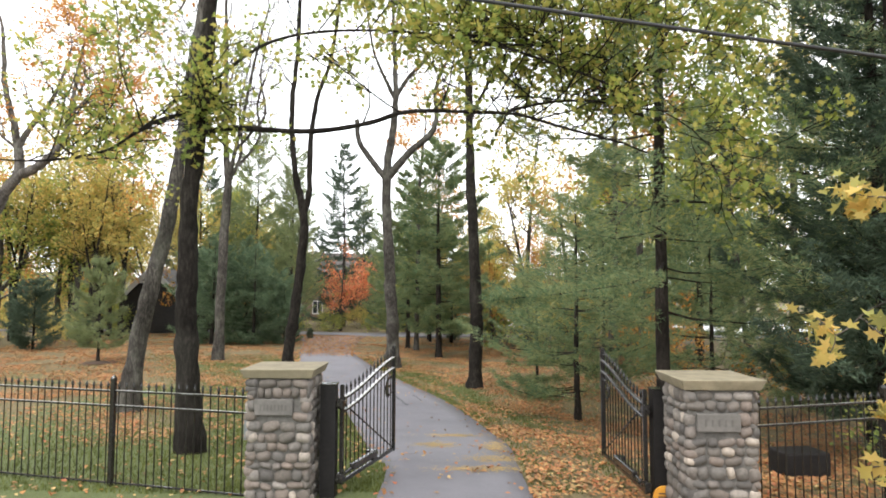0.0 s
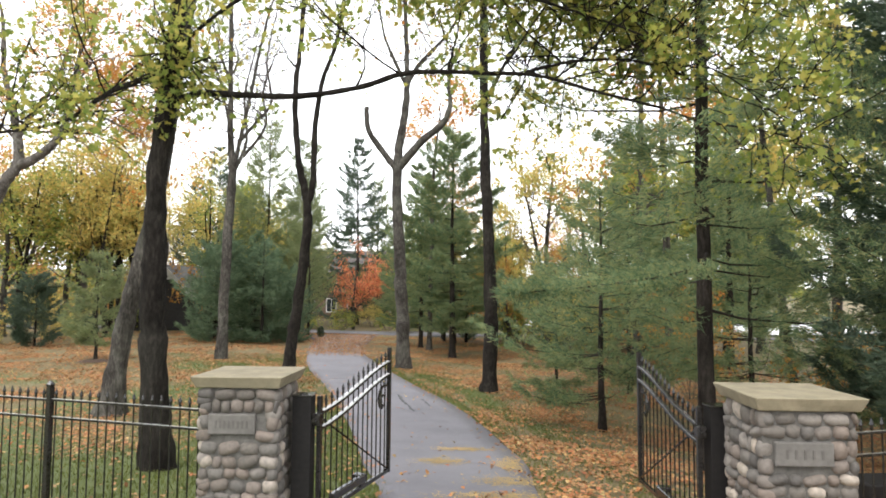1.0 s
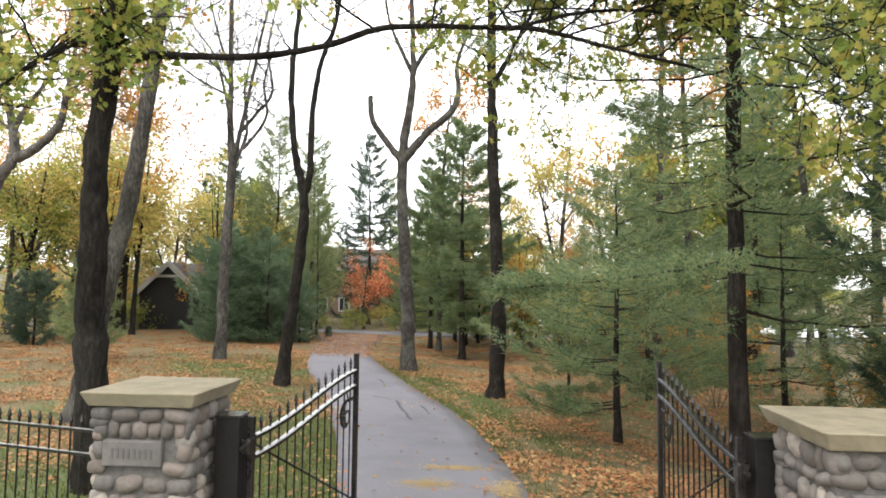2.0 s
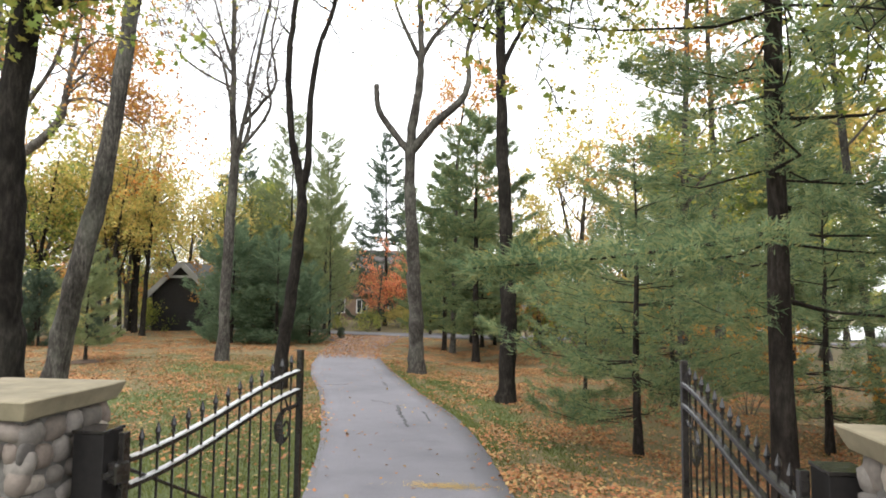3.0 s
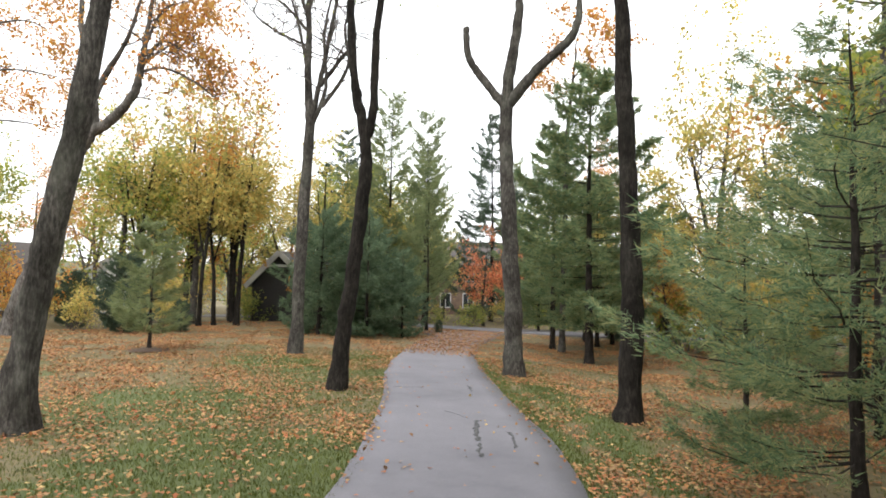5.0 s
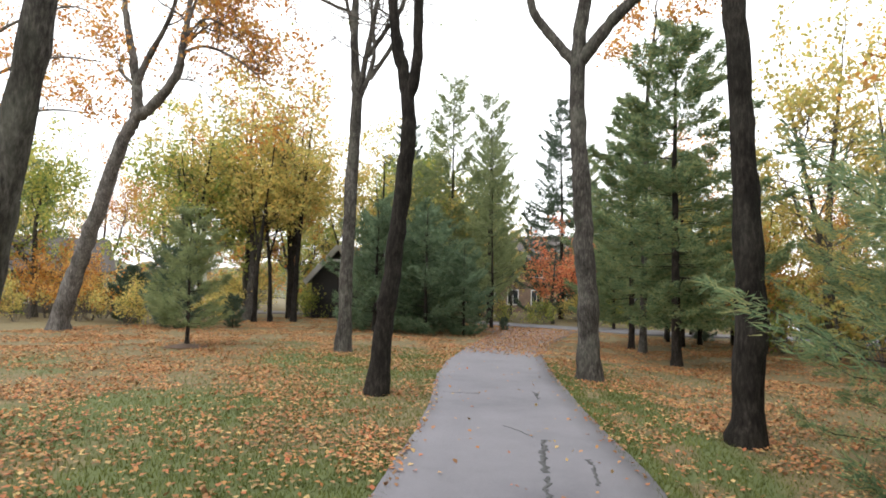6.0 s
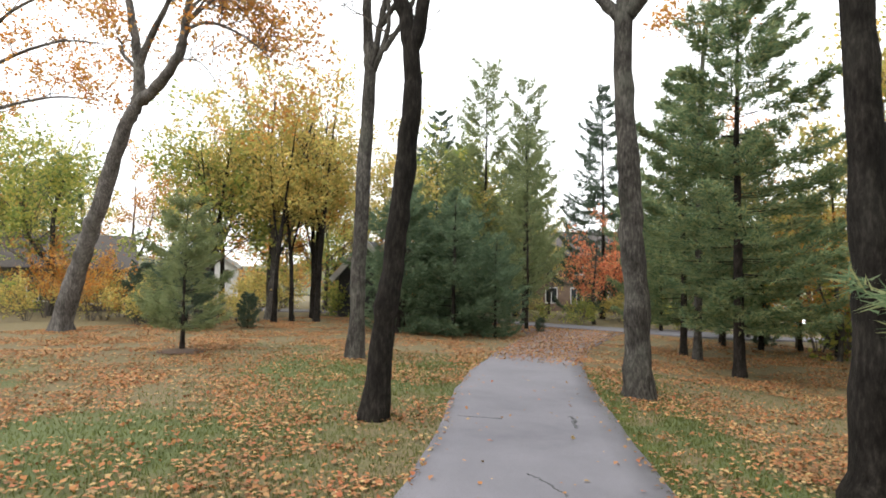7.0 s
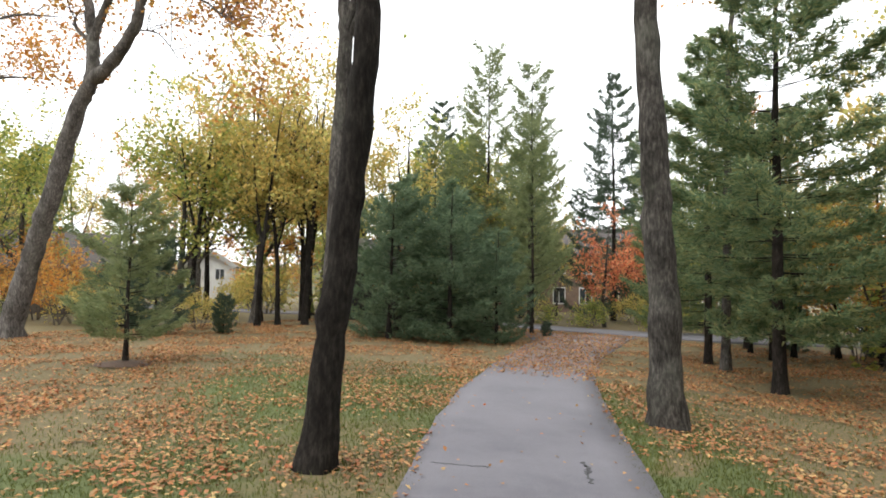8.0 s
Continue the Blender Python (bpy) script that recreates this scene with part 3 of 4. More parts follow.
broadleaf("straight_tree", "tall straight grey-trunked tree at the edge of the leaf litter",
          [([(0.57, 23.4, -1.5), (0.63, 23.4, 1), (0.53, 23.45, 4), (0.41, 23.5, 7), (0.36, 23.6, 10.4), (0.41, 23.7, 15)], 0.255, 0.11),
           ([(0.41, 23.5, 8.6), (1.11, 23.5, 10), (1.81, 23.5, 11.2)], 0.09, 0.03)],
          M_BARK_DARK, M_LEAF_GREEN, 500, 0.13, 15, boughs=5, reach=2.2, from_u=0.62)
broadleaf("many_stemmed_tree", "slender grey tree dividing into many bare upright stems",
          [([(-11.84, 31.2, -1.36), (-11.73, 31.2, 3.48), (-11.56, 31.2, 7.55), (-11.68, 31.2, 8.87), (-11.76, 31.2, 11.73), (-11.86, 31.2, 15.91), (-11.93, 31.3, 18.77)], 0.27, 0.05),
           ([(-11.51, 31.20, 7.55), (-10.91, 31.20, 9.15), (-11.06, 31.20, 11.25), (-10.56, 31.20, 13.75)], 0.1, 0.03),
           ([(-11.06, 31.20, 8.35), (-10.01, 31.20, 9.85), (-10.16, 31.20, 11.55), (-9.61, 31.20, 13.35)], 0.09, 0.03),
           ([(-11.61, 31.20, 9.15), (-12.41, 31.20, 12.45), (-13.36, 31.20, 13.85)], 0.08, 0.03),
           ([(-11.76, 31.20, 10.85), (-13.26, 31.20, 11.65), (-14.26, 31.20, 12.45), (-14.16, 31.20, 12.95)], 0.06, 0.02),
           ([(-11.56, 31.2, 7.55), (-11.26, 31.2, 8.98), (-10.88, 31.2, 10.85), (-10.26, 31.2, 14.15), (-9.66, 31.2, 16.57)], 0.13, 0.04),
           ([(-11.17, 31.2, 9.2), (-10.46, 31.2, 10.03), (-9.75, 31.2, 11.07), (-10.01, 31.2, 13.05), (-9.58, 31.2, 15.47)], 0.1, 0.03),
           ([(-11.74, 31.2, 11.4), (-12.82, 31.2, 12.61), (-14.5, 31.2, 13.82)], 0.07, 0.02),
           ([(-11.78, 31.2, 11.95), (-12.4, 31.2, 13.71), (-12.88, 31.2, 15.47)], 0.08, 0.03)],
          M_BARK, M_LEAF_OLIVE, 300, 0.12, 16, boughs=9, reach=2.6, from_u=0.6)
broadleaf("oak_tree", "leaning forked oak with sparse orange leaves on the lawn",
          [([(-26.18, 31, -1.25), (-25.28, 31, 1.27), (-24.28, 31, 3.44), (-22.83, 31, 6.84), (-22.08, 31, 8.07), (-22.33, 31, 10.03), (-22.98, 31, 12.4), (-23.28, 31, 15.49)], 0.42, 0.08),
           ([(-22.28, 31, 7.87), (-21.28, 31, 8.23), (-19.98, 31, 9.41), (-19.62, 31, 10.96), (-19.48, 31, 11.88), (-19.08, 31, 14.46)], 0.26, 0.07),
           ([(-22.23, 31, 9.2), (-21.58, 31, 10.34), (-20.43, 31, 11.99), (-19.78, 31, 13.94)], 0.17, 0.05),
           ([(-19.78, 31, 10.34), (-18.48, 31, 10.44), (-16.88, 31, 9.72), (-15.78, 31, 8.9)], 0.08, 0.02),
           ([(-19.63, 31, 10.96), (-18.78, 31.2, 11.68), (-17.78, 31.3, 11.26), (-16.78, 31.4, 10.34)], 0.07, 0.02),
           ([(-19.62, 31, 11.16), (-18.58, 30.8, 12.81), (-17.28, 30.6, 13.02)], 0.07, 0.02),
           ([(-20.08, 31, 9.31), (-19.08, 31.2, 9.1), (-18.28, 31.4, 8.17)], 0.04, 0.015)],
          M_BARK_HAZED, M_LEAF_ORANGE, 9500, 0.14, 17, boughs=6, reach=2.6, spread=0.22, from_u=0.55)
z0 = zl(-34.0, 31.0)
broadleaf("oak_tree", "spreading oak with long level boughs of thin orange leaves",
          [([(-34.0, 31, z0), (-33.8, 31, 4), (-34.0, 31, 9), (-34.2, 31, 14)], 0.36, 0.1),
           ([(-33.9, 31, 8.0), (-31.7, 31, 8.6), (-27.6, 31, 8.7), (-24.9, 31, 8.3)], 0.12, 0.02),
           ([(-33.95, 31, 9.5), (-31.9, 31, 10.7), (-27.5, 31, 11.1), (-24.2, 31, 10.5)], 0.12, 0.02),
           ([(-34.0, 31, 11.5), (-31.0, 31, 13.0), (-27.0, 31, 13.4), (-25.2, 31, 12.9)], 0.1, 0.02)],
          M_BARK_HAZED, M_LEAF_ORANGE, 6000, 0.14, 18, boughs=8, reach=2.2, spread=0.24, depth=2, from_u=0.35, clumps=0.7)
for seed, (x, y, r, lean) in enumerate([(6.6, 27.5, 0.24, 0.25), (8.6, 29.5, 0.22, -0.2), (9.9, 21.5, 0.13, -0.9), (13.0, 25.0, 0.2, 0.3)]):
    z0 = zl(x, y)
    broadleaf("tall_tree", "tall grey-trunked tree standing behind the pines", [([(x, y, z0), (x + lean * 0.5, y, z0 + 4), (x + lean, y, z0 + 9), (x + lean * 1.8, y, z0 + 16)], r, 0.06)],
              M_BARK, (M_LEAF_GREEN, M_LEAF_ORANGE, M_LEAF_GREEN, M_LEAF_GOLD)[seed], 3600, 0.17, 40 + seed, boughs=9, reach=2.8, spread=0.28, from_u=0.5, group="tall trees behind the pines")

# pines
young = conifer("young_pine", "small soft green pine in a ring of mulch on the lawn", 5.2, 1.85, 0.75, 21, M_PINE_BLUE, dense=1.5, radius=0.07, gap=0.34, ragged=0.22, power=0.68)
stand(young, -16.25, 28.4, 1.02, 0, 0.88)
edge_pine = conifer("white_pine", "large white pine with sparse spreading boughs beside the driveway", 17, 4.6, 2.7, 22, M_PINE, blades=10, width=0.017, tuft=0.145, droop=0.12, dense=1.25, radius=0.15, gap=0.72, ragged=0.45, power=0.5, tilt=0.06, split=True,
                    reaching=[[(0, 0, 3.7), (-0.7, -1.6, 3.42), (-1.4, -2.3, 3.24), (-2.5, -2.55, 3.08), (-3.6, -2.7, 2.98)]], group="white pines")
stand(edge_pine, 4.0, 12.6)
low_pine = conifer("white_pine", "bushy white pine with boughs sweeping towards the ground", 6.6, 3.7, 0.95, 23, M_PINE, blades=7, width=0.021, tuft=0.19, droop=0.14, dense=1.2, radius=0.1, gap=0.54, ragged=0.3, power=0.65, tilt=0.1, split=True, group="white pines")
stand(low_pine, 3.36, 18.4)
again(low_pine, 2.8, 23.1, 0.68, 130)
again(low_pine, 5.6, 24.6, 1.0, 20)
again(low_pine, 7.9, 20.0, 0.95, 250)
again(low_pine, 9.5, 15.0, 1.1, 40)
again(edge_pine, 7.8, 12.0, 0.95, 100)
again(edge_pine, 11.5, 17.5, 1.0, 200)
middle_pine = conifer("white_pine", "tall full white pine with layered green boughs", 14.0, 4.4, 1.7, 24, M_PINE, droop=0.1, dense=1.9, radius=0.18, gap=0.54, blades=5, width=0.042, tuft=0.24, ragged=0.28, power=0.7, tilt=0.06, group="white pines")
stand(middle_pine, -1.1, 36.8, 1.08, 0, 0.86)
for x, y, s, r in [(-3.3, 42.4, 0.85, 70), (8.8, 36.0, 0.9, 300), (12.5, 33.0, 1.0, 80), (-1.2, 45.5, 0.7, 30), (11.0, 43.0, 0.85, 10), (-2.2, 51.0, 0.75, 190), (-5.8, 55.5, 0.6, 250)]:
    again(middle_pine, x, y, s, r)
slim_pine = conifer("slim_pine", "slender tall pine with thin open foliage", 16, 3.1, 2.4, 25, M_PINE_BLUE, droop=0.02, dense=1.15, radius=0.14, gap=0.56, blades=4, width=0.046, tuft=0.26, ragged=0.35, power=0.52, tilt=0.35, group="slim pines")
stand(slim_pine, -14.1, 53.9, 1.01)
for x, y, s, r in [(-17.9, 56.0, 1.16, 90), (-12.4, 49.4, 0.72, 200), (-19.6, 52.0, 0.75, 300), (-15.5, 58.5, 0.9, 20)]:
    again(slim_pine, x, y, s, r)
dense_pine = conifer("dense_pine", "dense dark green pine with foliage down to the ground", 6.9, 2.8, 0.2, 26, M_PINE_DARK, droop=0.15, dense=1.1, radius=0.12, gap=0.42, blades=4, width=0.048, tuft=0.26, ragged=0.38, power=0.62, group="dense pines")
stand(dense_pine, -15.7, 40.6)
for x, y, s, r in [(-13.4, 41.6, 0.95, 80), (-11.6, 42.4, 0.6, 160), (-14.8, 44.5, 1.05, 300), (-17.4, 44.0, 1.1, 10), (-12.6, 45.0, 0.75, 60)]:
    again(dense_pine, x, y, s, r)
spruce = conifer("spruce", "dark spruce with drooping layered boughs", 17.5, 5.0, 1.5, 27, M_SPRUCE, droop=0.4, dense=1.7, radius=0.18, gap=0.62, blades=4, width=0.046, tuft=0.26, ragged=0.25, power=0.8, tilt=0.2, group="dark spruces")
stand(spruce, -12.3, 69.0, 1.15)
for x, y, s, r in [(-26.0, 65.0, 1.04, 100), (-29.5, 68.0, 0.9, 210), (7.7, 11.4, 0.72, 30), (9.6, 13.2, 0.85, 140), (11.6, 11.2, 0.8, 250)]:
    again(spruce, x, y, s, r)
yew = conifer("evergreen_bush", "dark dense evergreen bush at the edge of the lawn", 3.9, 1.7, 0.1, 28, M_SPRUCE, droop=0.05, dense=1.3, radius=0.07, gap=0.26, blades=7, width=0.03, tuft=0.18, ragged=0.15, power=0.45, group="evergreen bushes")
stand(yew, -23.9, 35.4)
for x, y, s, r in [(-30.0, 38.0, 0.8, 50), (-22.3, 37.6, 0.42, 90), (-11.0, 47.6, 0.2, 10), (2.9, 50.0, 0.7, 60), (6.4, 51.0, 0.8, 100), (9.4, 50.0, 0.9, 20), (12.5, 46.5, 0.8, 200), (-0.2, 50.5, 0.55, 20)]:
    again(yew, x, y, s, r)


# woods behind the lawn
def wood_tree(name, label, height, mat, leaves, seed, size=0.2, spread=0.5, group=""):
    rng = np.random.default_rng(seed)
    top = [(0, 0, 0), (rng.uniform(-0.2, 0.2), 0, height * 0.25), (rng.uniform(-0.5, 0.5), rng.uniform(-0.4, 0.4), height * 0.55), (rng.uniform(-0.8, 0.8), rng.uniform(-0.6, 0.6), height * 0.85)]
    fork = [top[1], (rng.uniform(0.8, 1.6), 0.3, height * 0.45), (rng.uniform(1.2, 2.4), 0.6, height * 0.75)]
    return broadleaf(name, label, [(top, height * 0.019, 0.04), (fork, height * 0.012, 0.03)], M_BARK, mat, leaves, size, seed, boughs=21, reach=height * 0.28, spread=spread, depth=2, from_u=0.2, clumps=0.8, group=group)


gold = wood_tree("golden_tree", "autumn tree with a loose golden crown", 14, M_LEAF_GOLD, 3900, 51, 0.2, 0.27, group="autumn woods")
stand(gold, -27.5, 45.0, 1.08, 0, 1.08)
olive = wood_tree("olive_tree_crown", "broad tree with olive-green turning leaves", 12.5, M_LEAF_OLIVE, 8500, 52, 0.21, 0.38, group="autumn woods")
olive.name = "turning_tree"
stand(olive, -32.0, 43.5, 1.08, 0, 0.95)
amber = wood_tree("amber_tree", "autumn tree with amber and orange leaves", 13, M_LEAF_ORANGE, 4200, 53, 0.18, 0.24, group="autumn woods")
stand(amber, -31.0, 49.0)
z0 = zl(-2.6, 40.5)
broadleaf("orange_tree", "tall tree with a thin orange crown behind the pines", [([(-2.6, 40.5, z0), (-2.5, 40.5, 5), (-2.4, 40.4, 9.5), (-2.0, 40.2, 13)], 0.16, 0.05)],
          M_BARK, M_LEAF_ORANGE, 1700, 0.17, 55, boughs=8, reach=2.4, spread=0.22, depth=2, from_u=0.8, clumps=0.7)
red = wood_tree("red_maple", "small red-orange maple beside the lane", 6.6, M_LEAF_RED, 3600, 54, 0.17, 0.25)
stand(red, -10.8, 59.3, 1.0, 20)
thin = broadleaf("slender_tree", "slender dark-trunked tree with sparse golden leaves", [([(0, 0, 0), (0.15, 0, 3.5), (0.5, 0.1, 7.0), (0.9, 0.2, 10.5)], 0.16, 0.03), ([(0.2, 0, 4.0), (-0.4, 0.1, 6.5), (-0.8, 0.2, 9.0)], 0.08, 0.02)],
                 M_BARK_DARK, M_LEAF_GOLD, 2600, 0.17, 56, boughs=9, reach=2.4, spread=0.25, depth=2, from_u=0.4, clumps=0.7, group="slender trees")
stand(thin, -24.9, 42.4)
for x, y, sc, r in [(-24.4, 45.6, 1.0, 70), (-26.2, 47.5, 0.9, 140), (-25.2, 44.3, 0.8, 200), (-28.5, 46.4, 1.05, 260), (-26.8, 48.5, 1.0, 320), (-30.5, 43.0, 0.95, 30), (-20.3, 49.5, 0.9, 100), (-33.0, 46.5, 1.0, 180), (-29.4, 52.0, 1.0, 20),
                   (-0.4, 46.7, 0.7, 60), (1.2, 47.4, 0.7, 150), (2.5, 46.0, 0.75, 240), (-2.0, 48.0, 0.65, 300)]:
    again(thin, x, y, sc * (1.22 if x < -18 else 1), r)
rng = np.random.default_rng(60)
for k, (x, y) in enumerate([(-20, 58), (-23.5, 61), (-41, 53), (-31.5, 55), (-22, 72), (-29, 60), (-36, 62), (-52, 54), (-57, 66), (-62, 52), (-50, 42), 
                            (3, 70), (9, 60), (14, 50), (18, 42), (16, 60), (24, 52), (22, 34), (27, 42), (4, 78), (12, 74), (-38, 38), (-46, 35), (-68, 60), (-3.5, 63), (-19, 66), (-26, 80), (0, 72), (-40, 84), (-54, 78), (-66, 74), (20, 70), (29, 62), (-33, 74), (-44, 76), (17, 24), (20, 16), (30, 30)]):
    src = (gold, olive, amber, gold, olive)[k % 5]
    again(src, x, y, rng.uniform(0.8, 1.15), rng.uniform(0, 360), rng.uniform(0.9, 1.1))
again(gold, 5.0, 44.0, 0.98, 200, 1.12)
again(gold, 8.0, 47.0, 0.9, 20, 1.1)
for x, y, sc in [(2.4, 44.5, 0.45), (4.6, 41.0, 0.42), (1.2, 49.5, 0.5), (6.6, 46.5, 0.5), (-14.2, 77.0, 0.5), (-9.4, 79.0, 0.55), (-18.5, 74.0, 0.5), (4.0, 53.0, 0.55), (-1.0, 55.0, 0.45)]:
    again((amber, gold, olive)[int(x * 10) % 3], x, y, sc, x * 80, 0.95)
for k, (x, y) in enumerate([(-10.5, 72), (-21.5, 60), (15, 40), (19, 50), (-60, 44), (-54, 48)]):
    again(middle_pine if k % 2 else slim_pine, x, y, rng.uniform(0.75, 1.05), rng.uniform(0, 360))


def shrub(name, label, height, wide, mat, leaves, seed, size=0.11, group=""):
    rng = np.random.default_rng(seed)
    bush = empty(name, (0, 0, 0), label, "shrub", group)
    wood, tips = Geo(), []
    for k in range(9):
        a = rng.uniform(0, 6.28)
        grow(wood, tips, (0.12 * math.cos(a), 0.12 * math.sin(a), -0.1), (wide * math.cos(a) * 0.5, wide * math.sin(a) * 0.5, height * 0.8), height * 0.85, 0.018, 2, rng)
    tagged(wood.done("stem_mass", M_TWIG, bush), kind="stuff")
    tips = np.array(tips)
    c = tips[rng.integers(0, len(tips), leaves)] + rng.standard_normal((leaves, 3)) * 0.16
    c[:, 2] = np.abs(c[:, 2])
    v, f = leaf_quads(c, size, rng)
    mesh_object("crown", v, f, mat, bush)
    return bush


yellow_bush = shrub("yellow_shrub", "loose shrub with yellow autumn leaves", 2.0, 1.6, M_LEAF_GOLD, 1500, 71, group="autumn shrubs")
stand(yellow_bush, -27.5, 35.5)
orange_bush = shrub("orange_shrub", "tall shrub with orange autumn leaves", 3.2, 2.0, M_LEAF_ORANGE, 1500, 72, 0.13, group="autumn shrubs")
stand(orange_bush, -31.5, 36.0)
green_bush = shrub("green_shrub", "low green and yellowish shrub", 1.5, 1.8, M_LEAF_OLIVE, 1200, 73, group="autumn shrubs")
stand(green_bush, -11.5, 58.0)
for x, y, s, r in [(-29.5, 37.5, 1.1, 40), (-24.8, 38.5, 0.8, 100), (-33.5, 34.0, 1.0, 200), (-26.0, 40.5, 0.9, 10)]:
    again(yellow_bush, x, y, s, r)
for x, y, s, r in [(-34.5, 38.0, 0.9, 80), (7.4, 23.5, 0.8, 30), (9.0, 31.0, 1.1, 120), (10.0, 19.5, 0.8, 60)]:
    again(orange_bush, x, y, s, r)
for x, y, s, r in [(-7.5, 58.5, 1.0, 100), (-4.5, 57.5, 1.1, 200), (-14.5, 58.5, 0.8, 40), (7.0, 9.6, 0.8, 10), (9.2, 10.4, 1.1, 70)]:
    again(green_bush, x, y, s, r)
for x, y, sc, r in [(1.9, 47.5, 2.3, 10), (3.6, 45.5, 2.6, 80), (5.6, 47.0, 2.8, 150), (7.4, 43.5, 2.6, 220), (9.5, 46.0, 2.8, 300), (6.2, 39.5, 2.2, 40), (8.6, 40.5, 2.4, 130), (11.5, 40.0, 2.6, 60)]:
    again((green_bush, orange_bush, yellow_bush)[int(x * 10) % 3], x, y, sc * (0.55 if int(x * 10) % 3 == 1 else 0.8), r)
for k in range(36):
    x, y = rng.uniform(-72, -24), 0.0
    y = 58 + 0.25 * (-24 - x) + rng.uniform(-6, 14)
    again((green_bush, yellow_bush, orange_bush, green_bush)[k % 4], x, y, rng.uniform(1.1, 2.0), rng.uniform(0, 360))
for k in range(18):
    again((green_bush, yellow_bush, green_bush)[k % 3], rng.uniform(-24, 30), rng.uniform(62, 72), rng.uniform(0.8, 1.5), rng.uniform(0, 360))
for k, (x, y, s) in enumerate([(-37.5, 38.5, 1.3), (-34.5, 40.0, 1.1), (-40.5, 37.0, 1.4), (-36.0, 36.5, 0.9), (-32.5, 37.5, 1.0)]):
    again((orange_bush, yellow_bush, green_bush)[k % 3], x, y, s, k * 70)
z0 = zl(6.3, 6.3)
broadleaf("oak_sapling", "young oak with yellow and orange lobed leaves beside the fence",
          [([(6.3, 6.3, z0), (6.25, 6.3, 1.2), (6.3, 6.35, 3.0), (6.4, 6.4, 5.0)], 0.06, 0.02),
           ([(6.28, 6.3, 1.5), (5.4, 6.6, 2.15), (4.8, 6.75, 2.1), (4.35, 6.85, 1.9)], 0.022, 0.008),
           ([(6.3, 6.32, 2.4), (5.6, 6.6, 3.1), (4.95, 6.8, 3.15)], 0.02, 0.008),
           ([(6.26, 6.3, 0.3), (5.4, 6.45, 0.65), (4.75, 6.5, 0.5)], 0.018, 0.008)],
          M_BARK, M_LEAF_GOLD, 420, 0.2, 75, boughs=2, reach=0.6, spread=0.09, depth=2, from_u=0.4, clumps=0.8, lobed=True)


# ---- the gateway ----
PILLAR = 0.78


def pillar(x, y, label, plaque_bars):
    z0 = zl(x, y) - 0.15
    top = 0.98
    h = top - z0
    thing = empty("stone_pillar", (x, y, z0), label, "pillar", "gate pillars")
    bm = bmesh.new()
    box(bm, (PILLAR - 0.035, PILLAR - 0.035, h), (0, 0, h / 2))
    part("core", bm, M_MORTAR, thing)
    bm = bmesh.new()
    made = bmesh.ops.create_cube(bm, size=1, matrix=Matrix.Translation((0, 0, h + 0.055)) @ Matrix.Diagonal((0.94, 0.93, 0.115, 1)))
    for v in made["verts"]:
        if v.co.z < h + 0.05:
            v.co.x *= 0.9
            v.co.y *= 0.9
    bmesh.ops.subdivide_edges(bm, edges=bm.edges[:], cuts=3, use_grid_fill=True)
    for v in bm.verts:
        v.co += 0.006 * noise.noise_vector(v.co * 9)
    bmesh.ops.bevel(bm, geom=[e for e in bm.edges if e.calc_face_angle(0) > 0.6], offset=0.008, segments=1, affect="EDGES")
    part("capstone", bm, M_CAP, thing, "weathered tan limestone capstone")
    rng = np.random.default_rng(int(abs(x) * 100))
    shapes = []
    for q in range(7):
        bm = bmesh.new()
        bmesh.ops.create_icosphere(bm, subdivisions=2, radius=0.5)
        off = Vector(rng.uniform(-50, 50, 3))
        for v in bm.verts:
            v.co *= 1 + 0.22 * noise.noise(v.co * 1.6 + off)
            v.co.x = math.copysign(abs(2 * v.co.x) ** 0.62 / 2, v.co.x)
            v.co.z = math.copysign(abs(2 * v.co.z) ** 0.62 / 2, v.co.z)
        me = bpy.data.meshes.new("stone")
        bm.to_mesh(me)
        bm.free()
        me.polygons.foreach_set("use_smooth", np.ones(len(me.polygons), dtype=bool))
        me.materials.append(M_STONE)
        shapes.append(me)
    plaque_z = h - 0.36
    for face in range(4):
        turn = Matrix.Rotation(face * math.pi / 2, 4, "Z")
        z = 0.06
        while z < h - 0.05:
            rh = min(rng.uniform(0.085, 0.165), h - z)
            u = -PILLAR / 2
            while u < PILLAR / 2 - 0.03:
                w = min(rng.uniform(0.09, 0.235), PILLAR / 2 - u + 0.015)
                if face == 0 and abs(z + rh / 2 - plaque_z) < 0.13 and abs(u + w / 2 + 0.05) < 0.27:
                    u += w
                    continue
                ob = new("stone", shapes[rng.integers(0, len(shapes))])
                ob.parent = thing
                ob.matrix_local = turn @ Matrix.Translation((u + w / 2, -PILLAR / 2 + 0.045, z + rh / 2 + rng.uniform(-0.012, 0.012))) @ Euler((0, rng.uniform(-0.3, 0.3), 0)).to_matrix().to_4x4() @ Matrix.Diagonal((w * 1.04, rng.uniform(0.115, 0.165), rh * 1.06, 1))
                u += w
            z += rh
    bm = bmesh.new()
    box(bm, (0.48, 0.06, 0.2), (-0.05, -PILLAR / 2 + 0.0, plaque_z), 0.012)
    plaque = part("plaque", bm, M_PLAQUE, thing, "pale stone plaque with worn carved letters")
    for k in range(plaque_bars):
        bm = bmesh.new()
        box(bm, (0.018, 0.006, 0.075), (-0.05 + (k - (plaque_bars - 1) / 2) * 0.36 / plaque_bars, -PILLAR / 2 - 0.032, plaque_z))
        part("carving", bm, M_CARVED, plaque)
    return thing


